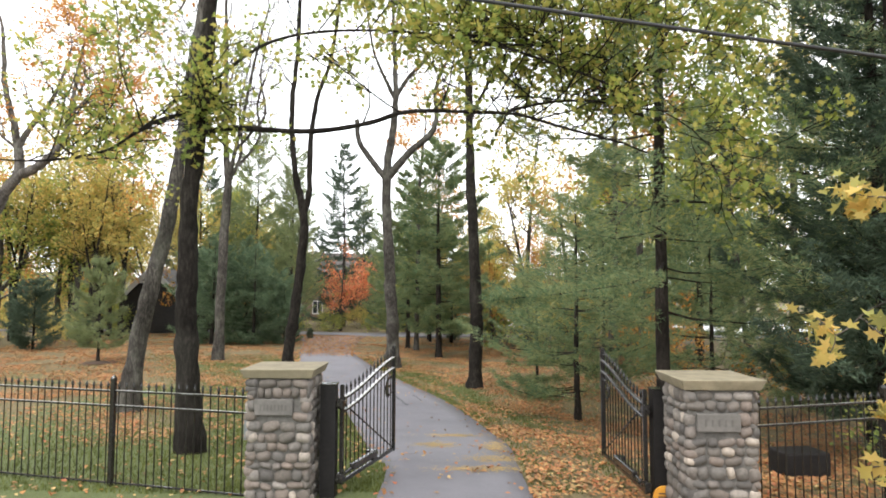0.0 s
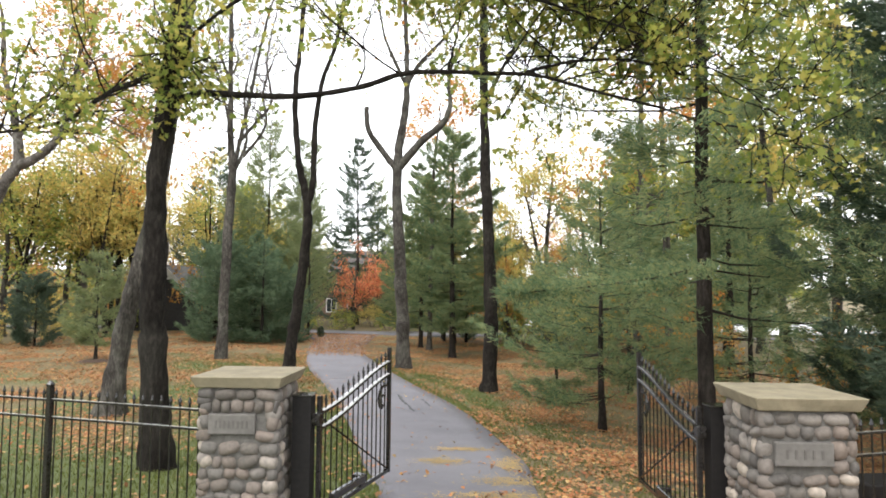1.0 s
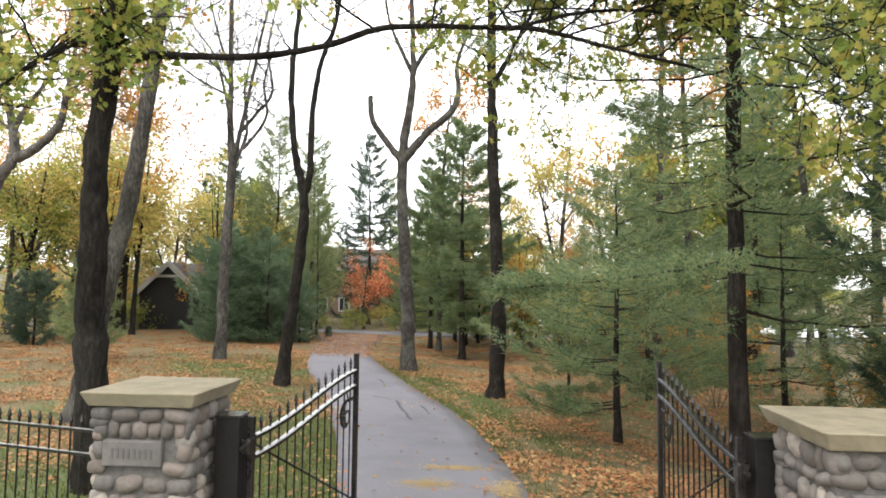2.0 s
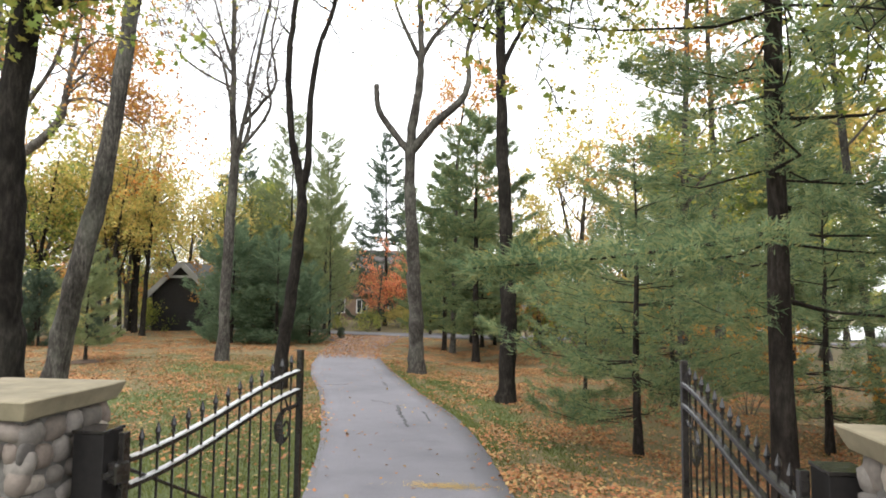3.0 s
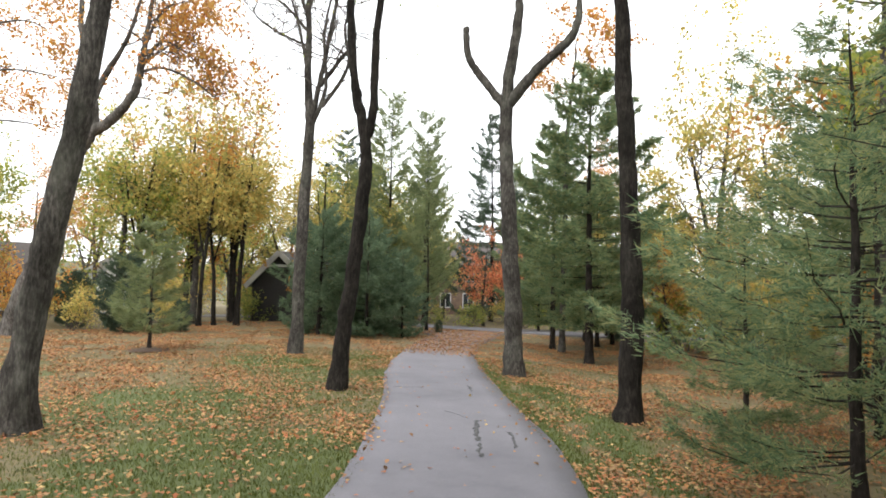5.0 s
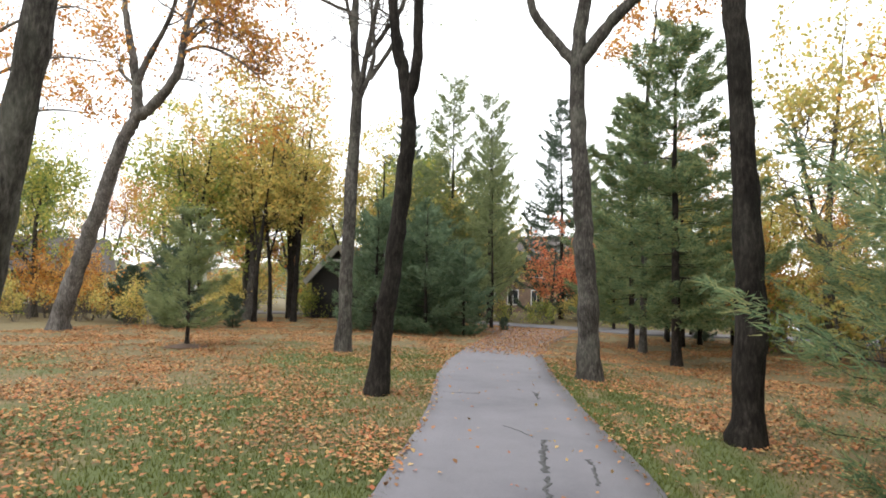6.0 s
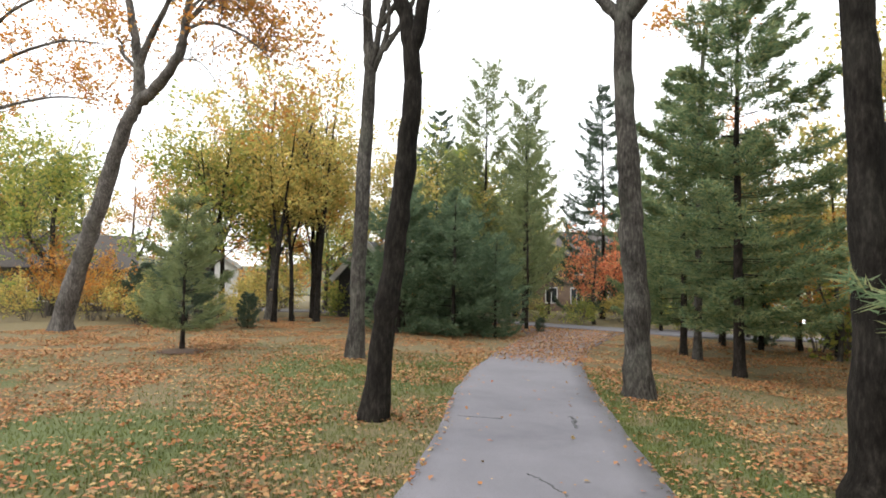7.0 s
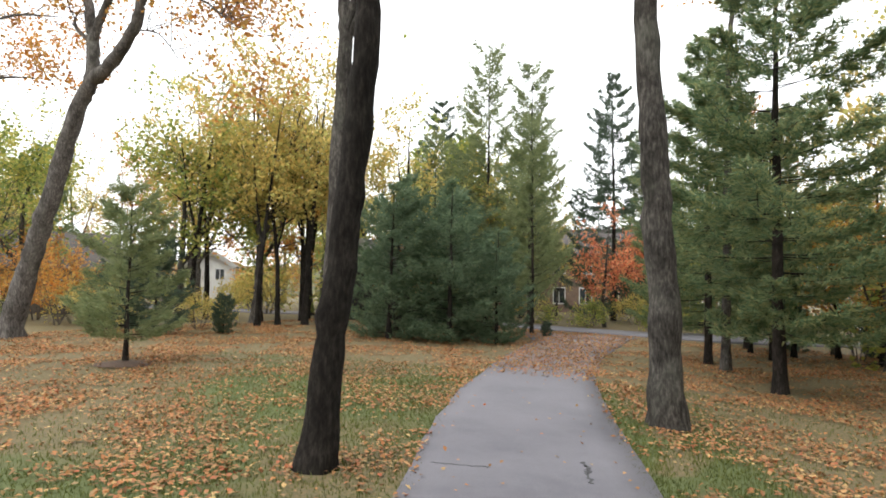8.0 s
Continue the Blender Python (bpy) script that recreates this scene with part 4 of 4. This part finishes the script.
pillar(-2.39, 8.26, "square fieldstone gate pillar with a limestone cap beside the fence", 8)
pillar(2.78, 7.45, "square fieldstone gate pillar with a limestone cap and round reflector", 5)


def spear(bm, x, z0, z1, r=0.009):
    """A picket with its spear-shaped finial, upright at x."""
    rod(bm, (x, 0, z0), (x, 0, z1 - 0.1), r, sides=6)
    rod(bm, (x, 0, z1 - 0.115), (x, 0, z1 - 0.095), 0.016, sides=6)
    rod(bm, (x, 0, z1 - 0.095), (x, 0, z1 - 0.065), 0.009, 0.021, 6)
    rod(bm, (x, 0, z1 - 0.065), (x, 0, z1), 0.021, 0.002, 6)


def iron_gate(hinge, angle, mirror, label):
    """One leaf, along +x from its hinge; z is world height."""
    L, sgn = 1.85, (-1 if mirror else 1)
    thing = empty("iron_gate", (hinge[0], hinge[1], 0), label, "gate", "gate leaves", turn=angle)
    low, zh, zt = -0.44, 0.66, 1.0

    def top(u):
        return zh + (zt - zh) * (math.sin((u - 0.5) * math.pi * 0.86) / math.sin(0.43 * math.pi) * 0.5 + 0.5) * (0.9 + 0.1 * u) + 0.012 * u

    for name, x, z1 in (("hinge_stile", 0.0, 0.84), ("lock_stile", L, 1.2)):
        bm = bmesh.new()
        box(bm, (0.05, 0.05, z1 - low), (x, 0, (z1 + low) / 2), 0.006)
        part(name, bm, M_IRON, thing)
    bm = bmesh.new()
    box(bm, (L - 0.05, 0.035, 0.05), (L / 2, 0, low + 0.03), 0.005)
    part("bottom_rail", bm, M_IRON, thing)
    for drop in (0.0, 0.165):
        bm = bmesh.new()
        loops = []
        for a in np.linspace(0.012, 0.988, 19):
            z = top(a) - drop
            loops.append([bm.verts.new((a * L, yy, z + zz)) for yy, zz in ((-0.029, -0.014), (0.029, -0.014), (0.029, 0.012), (0.024, 0.016), (-0.024, 0.016), (-0.029, 0.012))])
        for p, q in zip(loops[:-1], loops[1:]):
            for k in range(6):
                bm.faces.new((p[k], q[k], q[(k + 1) % 6], p[(k + 1) % 6]))
        bm.faces.new(loops[0])
        bm.faces.new(loops[-1][::-1])
        bmesh.ops.recalc_face_normals(bm, faces=bm.faces[:])
        rail = part("top_rail", bm, M_IRON, thing, "curved iron top rail")
        # strip along the rail top; on the left leaf it paints in sky sheen
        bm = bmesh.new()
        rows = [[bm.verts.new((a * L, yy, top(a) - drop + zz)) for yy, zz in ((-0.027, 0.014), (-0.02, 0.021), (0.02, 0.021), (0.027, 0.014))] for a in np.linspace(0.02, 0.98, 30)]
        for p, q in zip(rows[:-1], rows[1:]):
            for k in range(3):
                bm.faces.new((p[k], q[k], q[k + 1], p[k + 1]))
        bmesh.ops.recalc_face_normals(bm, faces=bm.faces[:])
        part("rail_edge", bm, M_IRON if mirror else M_RAIL_SHEEN, rail, "" if mirror else "pale metal strip painted in for sky sheen")
    count = 13
    for k in range(count):
        u = (k + 1) / (count + 1)
        bm = bmesh.new()
        spear(bm, u * L, low + 0.03, top(u) + 0.17)
        part("picket", bm, M_IRON, thing)
    bm = bmesh.new()
    rod(bm, (0.03, 0.012, zh - 0.05), (L - 0.03, 0.012, low + 0.06), 0.012, sides=6)
    part("brace", bm, M_IRON, thing)
    # the scroll that carries the latch
    scroll = bmesh.new()
    c = Vector((L - 0.2, 0, 0.55))
    pts = []
    for k in range(34):
        a = k / 33
        ang = math.radians(70 + 430 * a)
        r = 0.165 * (1 - 0.82 * a)
        pts.append((c + Vector((math.cos(ang) * r * 0.72, 0, math.sin(ang) * r)), 0.012 + 0.05 * math.sin(math.pi * min(1, a * 1.9)) ** 2))
    for (p, w), (q, w2) in zip(pts[:-1], pts[1:]):
        rod(scroll, p + Vector((0, -0.012, 0)), q + Vector((0, 0.012, 0)), (w + w2) / 2, sides=6)
    rod(scroll, (L - 0.01, 0, 0.73), (L - 0.16, 0, 0.7), 0.02, sides=6)
    rod(scroll, (L - 0.16, 0, 0.7), (L - 0.215, 0, 0.8), 0.018, 0.012, 6)
    rod(scroll, (L - 0.215, 0, 0.8), (L - 0.185, 0, 0.845), 0.012, 0.01, 6)
    for v in scroll.verts:
        v.co.y *= 0.35
    part("latch_scroll", scroll, M_IRON, thing, "black wrought-iron scroll")
    for z in (0.6, -0.35):
        bm = bmesh.new()
        box(bm, (0.11, 0.09, 0.13), (-0.035, 0, z), 0.015)
        rod(bm, (-0.14, 0, z), (0, 0, z), 0.022)
        part("hinge", bm, M_IRON, thing)
    arm = bmesh.new()
    box(arm, (0.8, 0.07, 0.085), (0.5, -0.1 * sgn, -0.24), 0.012)
    rod(arm, (0.05, -0.1 * sgn, -0.25), (-0.1, -0.1 * sgn, -0.27), 0.022)
    box(arm, (0.12, 0.13, 0.14), (0.84, -0.06 * sgn, -0.26), 0.01)
    part("opener_arm", arm, M_IRON, thing, "black gate-opener arm")
    return thing


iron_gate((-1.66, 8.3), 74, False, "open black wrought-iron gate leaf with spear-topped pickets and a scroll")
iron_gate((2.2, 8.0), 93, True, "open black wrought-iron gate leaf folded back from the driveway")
for x, y in ((-1.83, 8.3), (2.38, 8.0)):
    z0 = zl(x, y) - 0.3
    post = empty("gate_post", (x, y, z0), "square black steel gate post beside the stone pillar", "gate post", "gate posts")
    bm = bmesh.new()
    box(bm, (0.2, 0.2, 0.84 - z0), (0, 0, (0.84 - z0) / 2), 0.006)
    part("shaft", bm, M_IRON_DULL, post)
    bm = bmesh.new()
    box(bm, (0.215, 0.215, 0.02), (0, 0, 0.85 - z0), 0.004)
    part("cap", bm, M_IRON, post, "glossy black post cap")


def fence(start, way, panels, label):
    """Panels of pickets between posts, running from start along way."""
    way = Vector((*way, 0)).normalized()
    turn = math.degrees(math.atan2(way.y, way.x))
    width = 2.28
    for k in range(panels):
        a = Vector((*start, 0)) + way * (k * width)
        end = a + way * width
        sink = min(0.0, zl(end.x, end.y) + 0.62) * 0.5
        thing = empty("fence_panel", (a.x, a.y, sink), label, "fence", "fence panels", turn=turn)
        low, high = -0.6, 0.8
        for nm, z in (("top_rail", 0.66), ("middle_rail", 0.455), ("bottom_rail", low)):
            bm = bmesh.new()
            box(bm, (width - 0.06, 0.03, 0.026), (width / 2, 0, z), 0.004)
            rail = part(nm, bm, M_IRON, thing)
            if z > 0:
                # painted sky sheen: a pale strip laid on the upper rails
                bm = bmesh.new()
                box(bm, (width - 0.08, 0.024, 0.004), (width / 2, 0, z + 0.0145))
                part("rail_edge", bm, M_RAIL_SHEEN, rail, "pale metal strip painted in for sky sheen")
        first = None
        n = 18
        for q in range(n):
            x = (q + 0.75) / (n + 0.5) * width
            if first is None:
                bm = bmesh.new()
                spear(bm, 0, low - 0.03, high)
                first = part("picket", bm, M_IRON, thing)
                ob = first
            else:
                ob = new("picket", first.data)
                ob.parent = thing
            ob.matrix_local = Matrix.Translation((x, 0, 0))
        g = zl(end.x, end.y) - sink
        bm = bmesh.new()
        box(bm, (0.065, 0.065, 0.84 - g + 0.25), (width, 0, (0.84 + g - 0.25) / 2), 0.005)
        rod(bm, (width, 0, 0.84), (width, 0, 0.88), 0.045, 0.012, 8)
        part("post", bm, M_IRON, thing)


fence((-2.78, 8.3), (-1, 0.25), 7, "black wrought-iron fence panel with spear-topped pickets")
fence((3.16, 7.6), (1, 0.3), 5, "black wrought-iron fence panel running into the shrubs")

sign = empty("reflector", (2.38, 7.87, -0.3), "round orange reflector on the black gate post", "reflector")
bm = bmesh.new()
rod(bm, (0, 0.0, -0.14), (0, 0.025, -0.14), 0.13, sides=28)
part("disc", bm, M_ORANGE, sign)
for k, w in enumerate((0.13, 0.15, 0.11)):
    bm = bmesh.new()
    box(bm, (w, 0.004, 0.014), (0, -0.003, -0.1 - k * 0.04))
    part("marking", bm, M_TAR, sign)
bm = bmesh.new()
box(bm, (0.03, 0.08, 0.05), (0, 0.05, -0.14))
part("bracket", bm, M_IRON, sign)

cab = empty("control_box", (-2.88, 8.45, 0.1), "small grey metal control box fixed to the stone pillar", "control box")
bm = bmesh.new()
box(bm, (0.2, 0.15, 0.3), (0, 0, 0.15), 0.01)
part("body", bm, M_GREYBOX, cab)
bm = bmesh.new()
box(bm, (0.18, 0.012, 0.26), (0, -0.08, 0.15), 0.004)
part("door", bm, M_GREYBOX, cab)
# a low black bin, simplified to a plain box
bm = bmesh.new()
box(bm, (0.7, 0.5, 0.5), (0, 0, 0.2), 0.03)
crate = part("black_bin", bm, M_IRON_DULL)
crate.matrix_world = pose(5.1, 9.9, zl(5.1, 9.9) - 0.08, 0, 0, 8)
tagged(crate, "low black metal bin behind the fence, built as a box", "cabinet")

xa = np.linspace(-30, 30, 41)
line = Geo()
line.tube(np.column_stack([xa, 6.05 + 0.036 * xa, 4.98 - 0.137 * xa + 0.0008 * xa * xa]), np.full(41, 0.021), 8)
wire = line.done("overhead_cable", M_CABLE)
tagged(wire, "thick black utility cable hanging across the road", "cable")


# ---- houses beyond the trees ----
def house(name, label, x, y, turn, w, d, eave, ridge, wall_mat, roof_mat, windows, gable_front=True, over=0.4):
    z0 = zl(x, y) - 0.3
    thing = empty(name, (x, y, z0), label, "house", turn=turn)
    bm = bmesh.new()
    box(bm, (w, d, eave), (0, 0, eave / 2))
    part("wall", bm, wall_mat, thing)
    # the roof as two thick slopes, with gable ends
    half = (w if gable_front else d) / 2
    run = (d if gable_front else w) / 2
    slope = math.atan2(ridge - eave, half)
    for s in (-1, 1):
        bm = bmesh.new()
        length = (half + over) / math.cos(slope)
        mid = (s * (half + over) / 2, 0, eave + (ridge - eave) / 2 - over * math.tan(slope) / 2 + 0.1)
        m = Matrix.Rotation(0 if gable_front else math.pi / 2, 4, "Z")
        box(bm, (length, 2 * run + 2 * over, 0.16), m @ Vector(mid), 0.0, m @ Matrix.Rotation(s * slope, 4, "Y"))
        part("roof", bm, roof_mat, thing)
    for s in (-1, 1):
        bm = bmesh.new()
        vs = [bm.verts.new(v) for v in ((-half, 0, eave), (half, 0, eave), (0, 0, ridge))]
        vs2 = [bm.verts.new((v.co.x, 0.12, v.co.z)) for v in vs]
        bm.faces.new(vs)
        bm.faces.new(vs2[::-1])
        for q in range(3):
            bm.faces.new((vs[q], vs2[q], vs2[(q + 1) % 3], vs[(q + 1) % 3]))
        bmesh.ops.recalc_face_normals(bm, faces=bm.faces[:])
        bmesh.ops.transform(bm, verts=bm.verts[:], matrix=(Matrix.Rotation(0 if gable_front else math.pi / 2, 4, "Z") @ Matrix.Translation((0, s * (run - 0.06) - 0.06, 0))))
        part("gable", bm, wall_mat, thing)
        if gable_front:
            for t in (-1, 1):
                bm = bmesh.new()
                length = (half + over) / math.cos(slope)
                box(bm, (length, 0.05, 0.42), (t * (half + over) / 2, s * (run + over + 0.03), eave + (ridge - eave) / 2 - over * math.tan(slope) / 2 + 0.06), 0, Matrix.Rotation(t * slope, 4, "Y"))
                part("bargeboard", bm, M_TRIM, thing)
            bm = bmesh.new()
            tie = (ridge - eave) * 0.42
            box(bm, (2 * half * (1 - 0.58), 0.06, 0.2), (0, s * (run + over), eave + (ridge - eave) - tie))
            part("collar_tie", bm, M_TRIM, thing)
    for wx, wz, ww, wh in windows:
        win = new("window")
        win.parent = thing
        win.matrix_local = Matrix.Translation((wx, -d / 2 - 0.02, wz))
        bm = bmesh.new()
        for sx_, sz_, px_, pz_ in ((ww + 0.2, 0.1, 0, wh / 2 + 0.05), (ww + 0.2, 0.1, 0, -wh / 2 - 0.05), (0.1, wh, ww / 2 + 0.05, 0), (0.1, wh, -ww / 2 - 0.05, 0), (0.06, wh, 0, 0)):
            box(bm, (sx_, 0.1, sz_), (px_, 0, pz_))
        part("window_frame", bm, M_WHITE, win)
        bm = bmesh.new()
        box(bm, (ww, 0.03, wh), (0, 0.02, 0))
        part("pane", bm, M_GLASS, win)
    return thing


house("cabin", "small dark wooden cabin with a pale-trimmed gable among the trees", -25.5, 56.2, -4, 5.4, 6.0, 3.2, 5.6, M_WOOD_DARK, M_ROOF, [])
house("low_house", "low house with a broad dark brown shingled roof", -48.0, 43.0, 56, 11, 9, 3.6, 5.8, M_STUCCO, M_ROOF_BROWN, [(-3, 1.7, 1.3, 1.2), (0.5, 1.7, 1.3, 1.2), (3.6, 1.7, 1.0, 1.6)], False, 1.0)
house("white_house", "distant white two-storey house seen between trees", -58, 70, 42, 5, 6, 4.6, 6.2, M_WHITE, M_ROOF, [(-1.2, 3.6, 0.9, 1.1), (1.2, 3.6, 0.9, 1.1)])
house("brick_house", "large brown brick house with white windows behind the pines", -17.0, 90, 14, 26, 11, 6.4, 9.4, M_BRICK, M_ROOF_BROWN,
      [(-11 + 2.75 * k, z, 1.15, 1.6) for k in range(9) for z in (2.0, 5.2)], False, 0.5)

# water glimpsed between the trunks
for nm, cx, cy, rx, ry, lab in (("pond", 24, 76, 22, 17, "bright still water reflecting the pale sky"), ("lake", -150, 230, 150, 120, "wide pale lake beyond the trees")):
    a = np.linspace(0, 2 * math.pi, 64, endpoint=False)
    r = 1 + 0.06 * np.sin(3 * a + 1) + 0.04 * np.sin(5 * a)
    px, py = cx + rx * r * np.cos(a), cy + ry * r * np.sin(a)
    zw = float(land(px, py).max()) + 0.05
    bm = bmesh.new()
    f = bm.faces.new([bm.verts.new((u, v, zw)) for u, v in zip(px, py)])
    ext = bmesh.ops.extrude_face_region(bm, geom=[f])
    bmesh.ops.translate(bm, verts=[e for e in ext["geom"] if isinstance(e, bmesh.types.BMVert)], vec=(0, 0, -1.2))
    bmesh.ops.recalc_face_normals(bm, faces=bm.faces[:])
    ob = part(nm, bm, M_WATER)
    tagged(ob, lab, "water", kind="structure")

# a far wooded shore
a = np.linspace(math.radians(20), math.radians(175), 260)
rng = np.random.default_rng(5)
h = 13 + 4 * np.convolve(rng.standard_normal(280), np.ones(21) / 4.6, mode="valid")[:260] + rng.uniform(-1.3, 1.3, 260)
ring = [np.column_stack([np.cos(a) * rr, np.sin(a) * rr, zz]) for rr, zz in ((520, -4 + 0 * a), (528, h * 0.6), (540, h), (575, h * 0.8), (600, -4 + 0 * a))]
v = np.stack(ring, 1)
n, k = v.shape[:2]
ii, jj = np.meshgrid(np.arange(n - 1), np.arange(k - 1), indexing="ij")
shore = mesh_object("backdrop", v.reshape(-1, 3), np.stack([ii * k + jj, ii * k + jj + 1, (ii + 1) * k + jj + 1, (ii + 1) * k + jj], -1).reshape(-1, 4),
                    simple("distant_woods", (0.1, 0.11, 0.07), (0.2, 0.18, 0.1), 0.4, 0.95))
tagged(shore, "low wooded far shore", "woods", kind="structure")

# ---- what lies on the ground ----
rng = np.random.default_rng(90)


def on_land(n, x0, x1, y0, y1):
    x, y = rng.uniform(x0, x1, n), y0 + (y1 - y0) * rng.uniform(0, 1, n) ** 1.15
    return x, y


def patchy(x, y, s=0.23, seed=0.0):
    return 0.5 + 0.25 * (np.sin(x * s * 3.1 + 2 * np.sin(y * s * 1.7 + seed)) + np.sin(y * s * 2.6 + 1.7 * np.sin(x * s * 2.2 + 1 + seed)))


x, y = on_land(720000, -28, 14, 4, 52)
off = np.abs(x - drive_x(y)) - drive_half(y)
drifts = patchy(x, y, 0.42, 2.0) * 0.45 + patchy(x, y, 0.9, 1.0) * 0.3 + patchy(x, y, 2.1, 4.0) * 0.25
clump = np.clip(0.64 + 3.6 * (drifts - 0.5), 0.07, 1.3)
thick = np.where(off < 0, np.where(y > 33.5, 0.75 * np.clip((y - 33) / 3, 0, 1), 0.006 + 0.08 * np.exp(off / 0.12) + 0.1 * (patchy(x, y, 1.1, 3.0) > 0.83) * (y < 13)),
                 (0.05 + 0.17 * np.clip((y - 12) / 8, 0, 1) + 0.75 * leaf_cover(x, y)) * clump)
thick = thick * np.clip((y - 4) / 4, 0, 1) * np.clip((14 - x) / 4, 0, 1)
keep = rng.uniform(0, 1, len(x)) < thick
keep &= rng.uniform(0, 1, len(x)) < np.clip(1.2 - (y - 8) / 60, 0.4, 1)
x, y = x[keep], y[keep]
z = land(x, y) + np.where(np.abs(x - drive_x(y)) < drive_half(y) + 0.05, 0.024, 0.0) + rng.uniform(0.0, 0.02, len(x))
v, f = leaf_quads(np.column_stack([x, y, z]), 0.074, rng, flat=0.66)
litter = mesh_object("fallen_leaves", v, f, M_LITTER)
tagged(litter, "brown, orange and tan leaves fallen on lawn and driveway", "leaves", kind="stuff")

x, y = on_land(400000, -17, 8, 8.5, 34)
off = np.abs(x - drive_x(y)) - drive_half(y)
keep = (off > -0.05) & (rng.uniform(0, 1, len(x)) < np.clip(1.05 - off / 9, 0.12, 1) * np.clip(1.15 - leaf_cover(x, y), 0.1, 1))
x, y = x[keep], y[keep]
n = len(x)
base = np.column_stack([x, y, land(x, y) - 0.035])
d = rng.standard_normal((n, 3)) * 0.45
d[:, 2] = 1
k = rng.uniform(0.025, 0.06, n)[:, None]
s = np.cross(d, rng.standard_normal((n, 3)))
s /= np.linalg.norm(s, axis=1)[:, None]
v = np.stack([base - s * 0.007, base + s * 0.007, base + d * k + [0, 0, 0.02]], 1).reshape(-1, 3)
grass = mesh_object("grass", v, np.arange(3 * n).reshape(-1, 3), M_GRASS)
tagged(grass, "short green grass growing along the driveway", "grass", kind="stuff")

# pine straw blown into drifts on the asphalt
drift = [(0.55, 10.9, 0.55, 0.28), (0.3, 9.95, 0.7, 0.2), (-0.55, 12.4, 0.35, 0.25), (-0.2, 13.6, 0.5, 0.15), (0.6, 12.2, 0.2, 0.5)]
pick = rng.integers(0, len(drift), 1700)
cx, cy, sx_, sy_ = np.array(drift)[pick].T
x, y = cx + rng.standard_normal(1700) * sx_ * 0.6, cy + rng.standard_normal(1700) * sy_ * 0.6
keep = np.abs(x - drive_x(y)) < drive_half(y) - 0.05
x, y = x[keep], y[keep]
a = rng.uniform(0, 6.28, len(x))
way = np.column_stack([np.cos(a), np.sin(a), np.zeros(len(x))])
side = np.column_stack([-np.sin(a), np.cos(a), np.zeros(len(x))]) * 0.007
p0 = np.column_stack([x, y, land(x, y) + 0.02])
v = np.stack([p0 - side, p0 + side, p0 + way * 0.11], 1).reshape(-1, 3)
straw = mesh_object("pine_straw", v, np.arange(len(v)).reshape(-1, 3), foliage("dry_pine_straw", [(0.34, 0.23, 0.09), (0.42, 0.3, 0.12), (0.36, 0.26, 0.12)], 0.1))
tagged(straw, "tan pine needles drifted on the driveway", "pine needles", kind="stuff")

# cracks in the asphalt
for pts, w in (([(-2.32, 21.5), (-2.2, 21.0), (-2.05, 20.4), (-1.88, 19.8)], 0.045), ([(-1.8, 19.6), (-1.7, 19.1), (-1.55, 18.7)], 0.03), ([(-1.5, 20.7), (-1.35, 20.2), (-1.2, 19.5)], 0.028),
               ([(-3.65, 26.1), (-3.5, 25.7), (-3.3, 25.2)], 0.025), ([(-5.4, 24.9), (-5.0, 25.0), (-4.6, 25.15)], 0.012), ([(-3.2, 22.2), (-2.9, 22.0), (-2.5, 21.6)], 0.012)):
    line = curve_through(np.column_stack([np.array(pts), np.zeros(len(pts))]), 22)[:, :2]
    line += rng.standard_normal(line.shape) * 0.02
    crack = ribbon("crack", line, w * rng.uniform(0.4, 1.2, len(line)), M_TAR, 0.017, across=3, skirt=0.004)
    crack.parent = driveway

# mulch ring round the young pine
bm = bmesh.new()
bmesh.ops.create_circle(bm, cap_ends=True, segments=28, radius=0.75)
bmesh.ops.poke(bm, faces=bm.faces[:])
for vt in bm.verts:
    c = vt.co.length
    vt.co.z = 0.07 * (1 - c / 0.75) - 0.03 * (c > 0.7)
    vt.co *= 1 + 0.08 * noise.noise(vt.co * 4)
ring = part("mulch_bed", bm, simple("dark_mulch", (0.06, 0.035, 0.022), (0.14, 0.085, 0.055), 30, 0.95, relief=0.8), smooth=True)
ring.matrix_world = pose(-16.25, 28.4, zl(-16.25, 28.4) + 0.01)
tagged(ring, "low round bed of brown mulch under the young pine", "mulch", kind="structure")
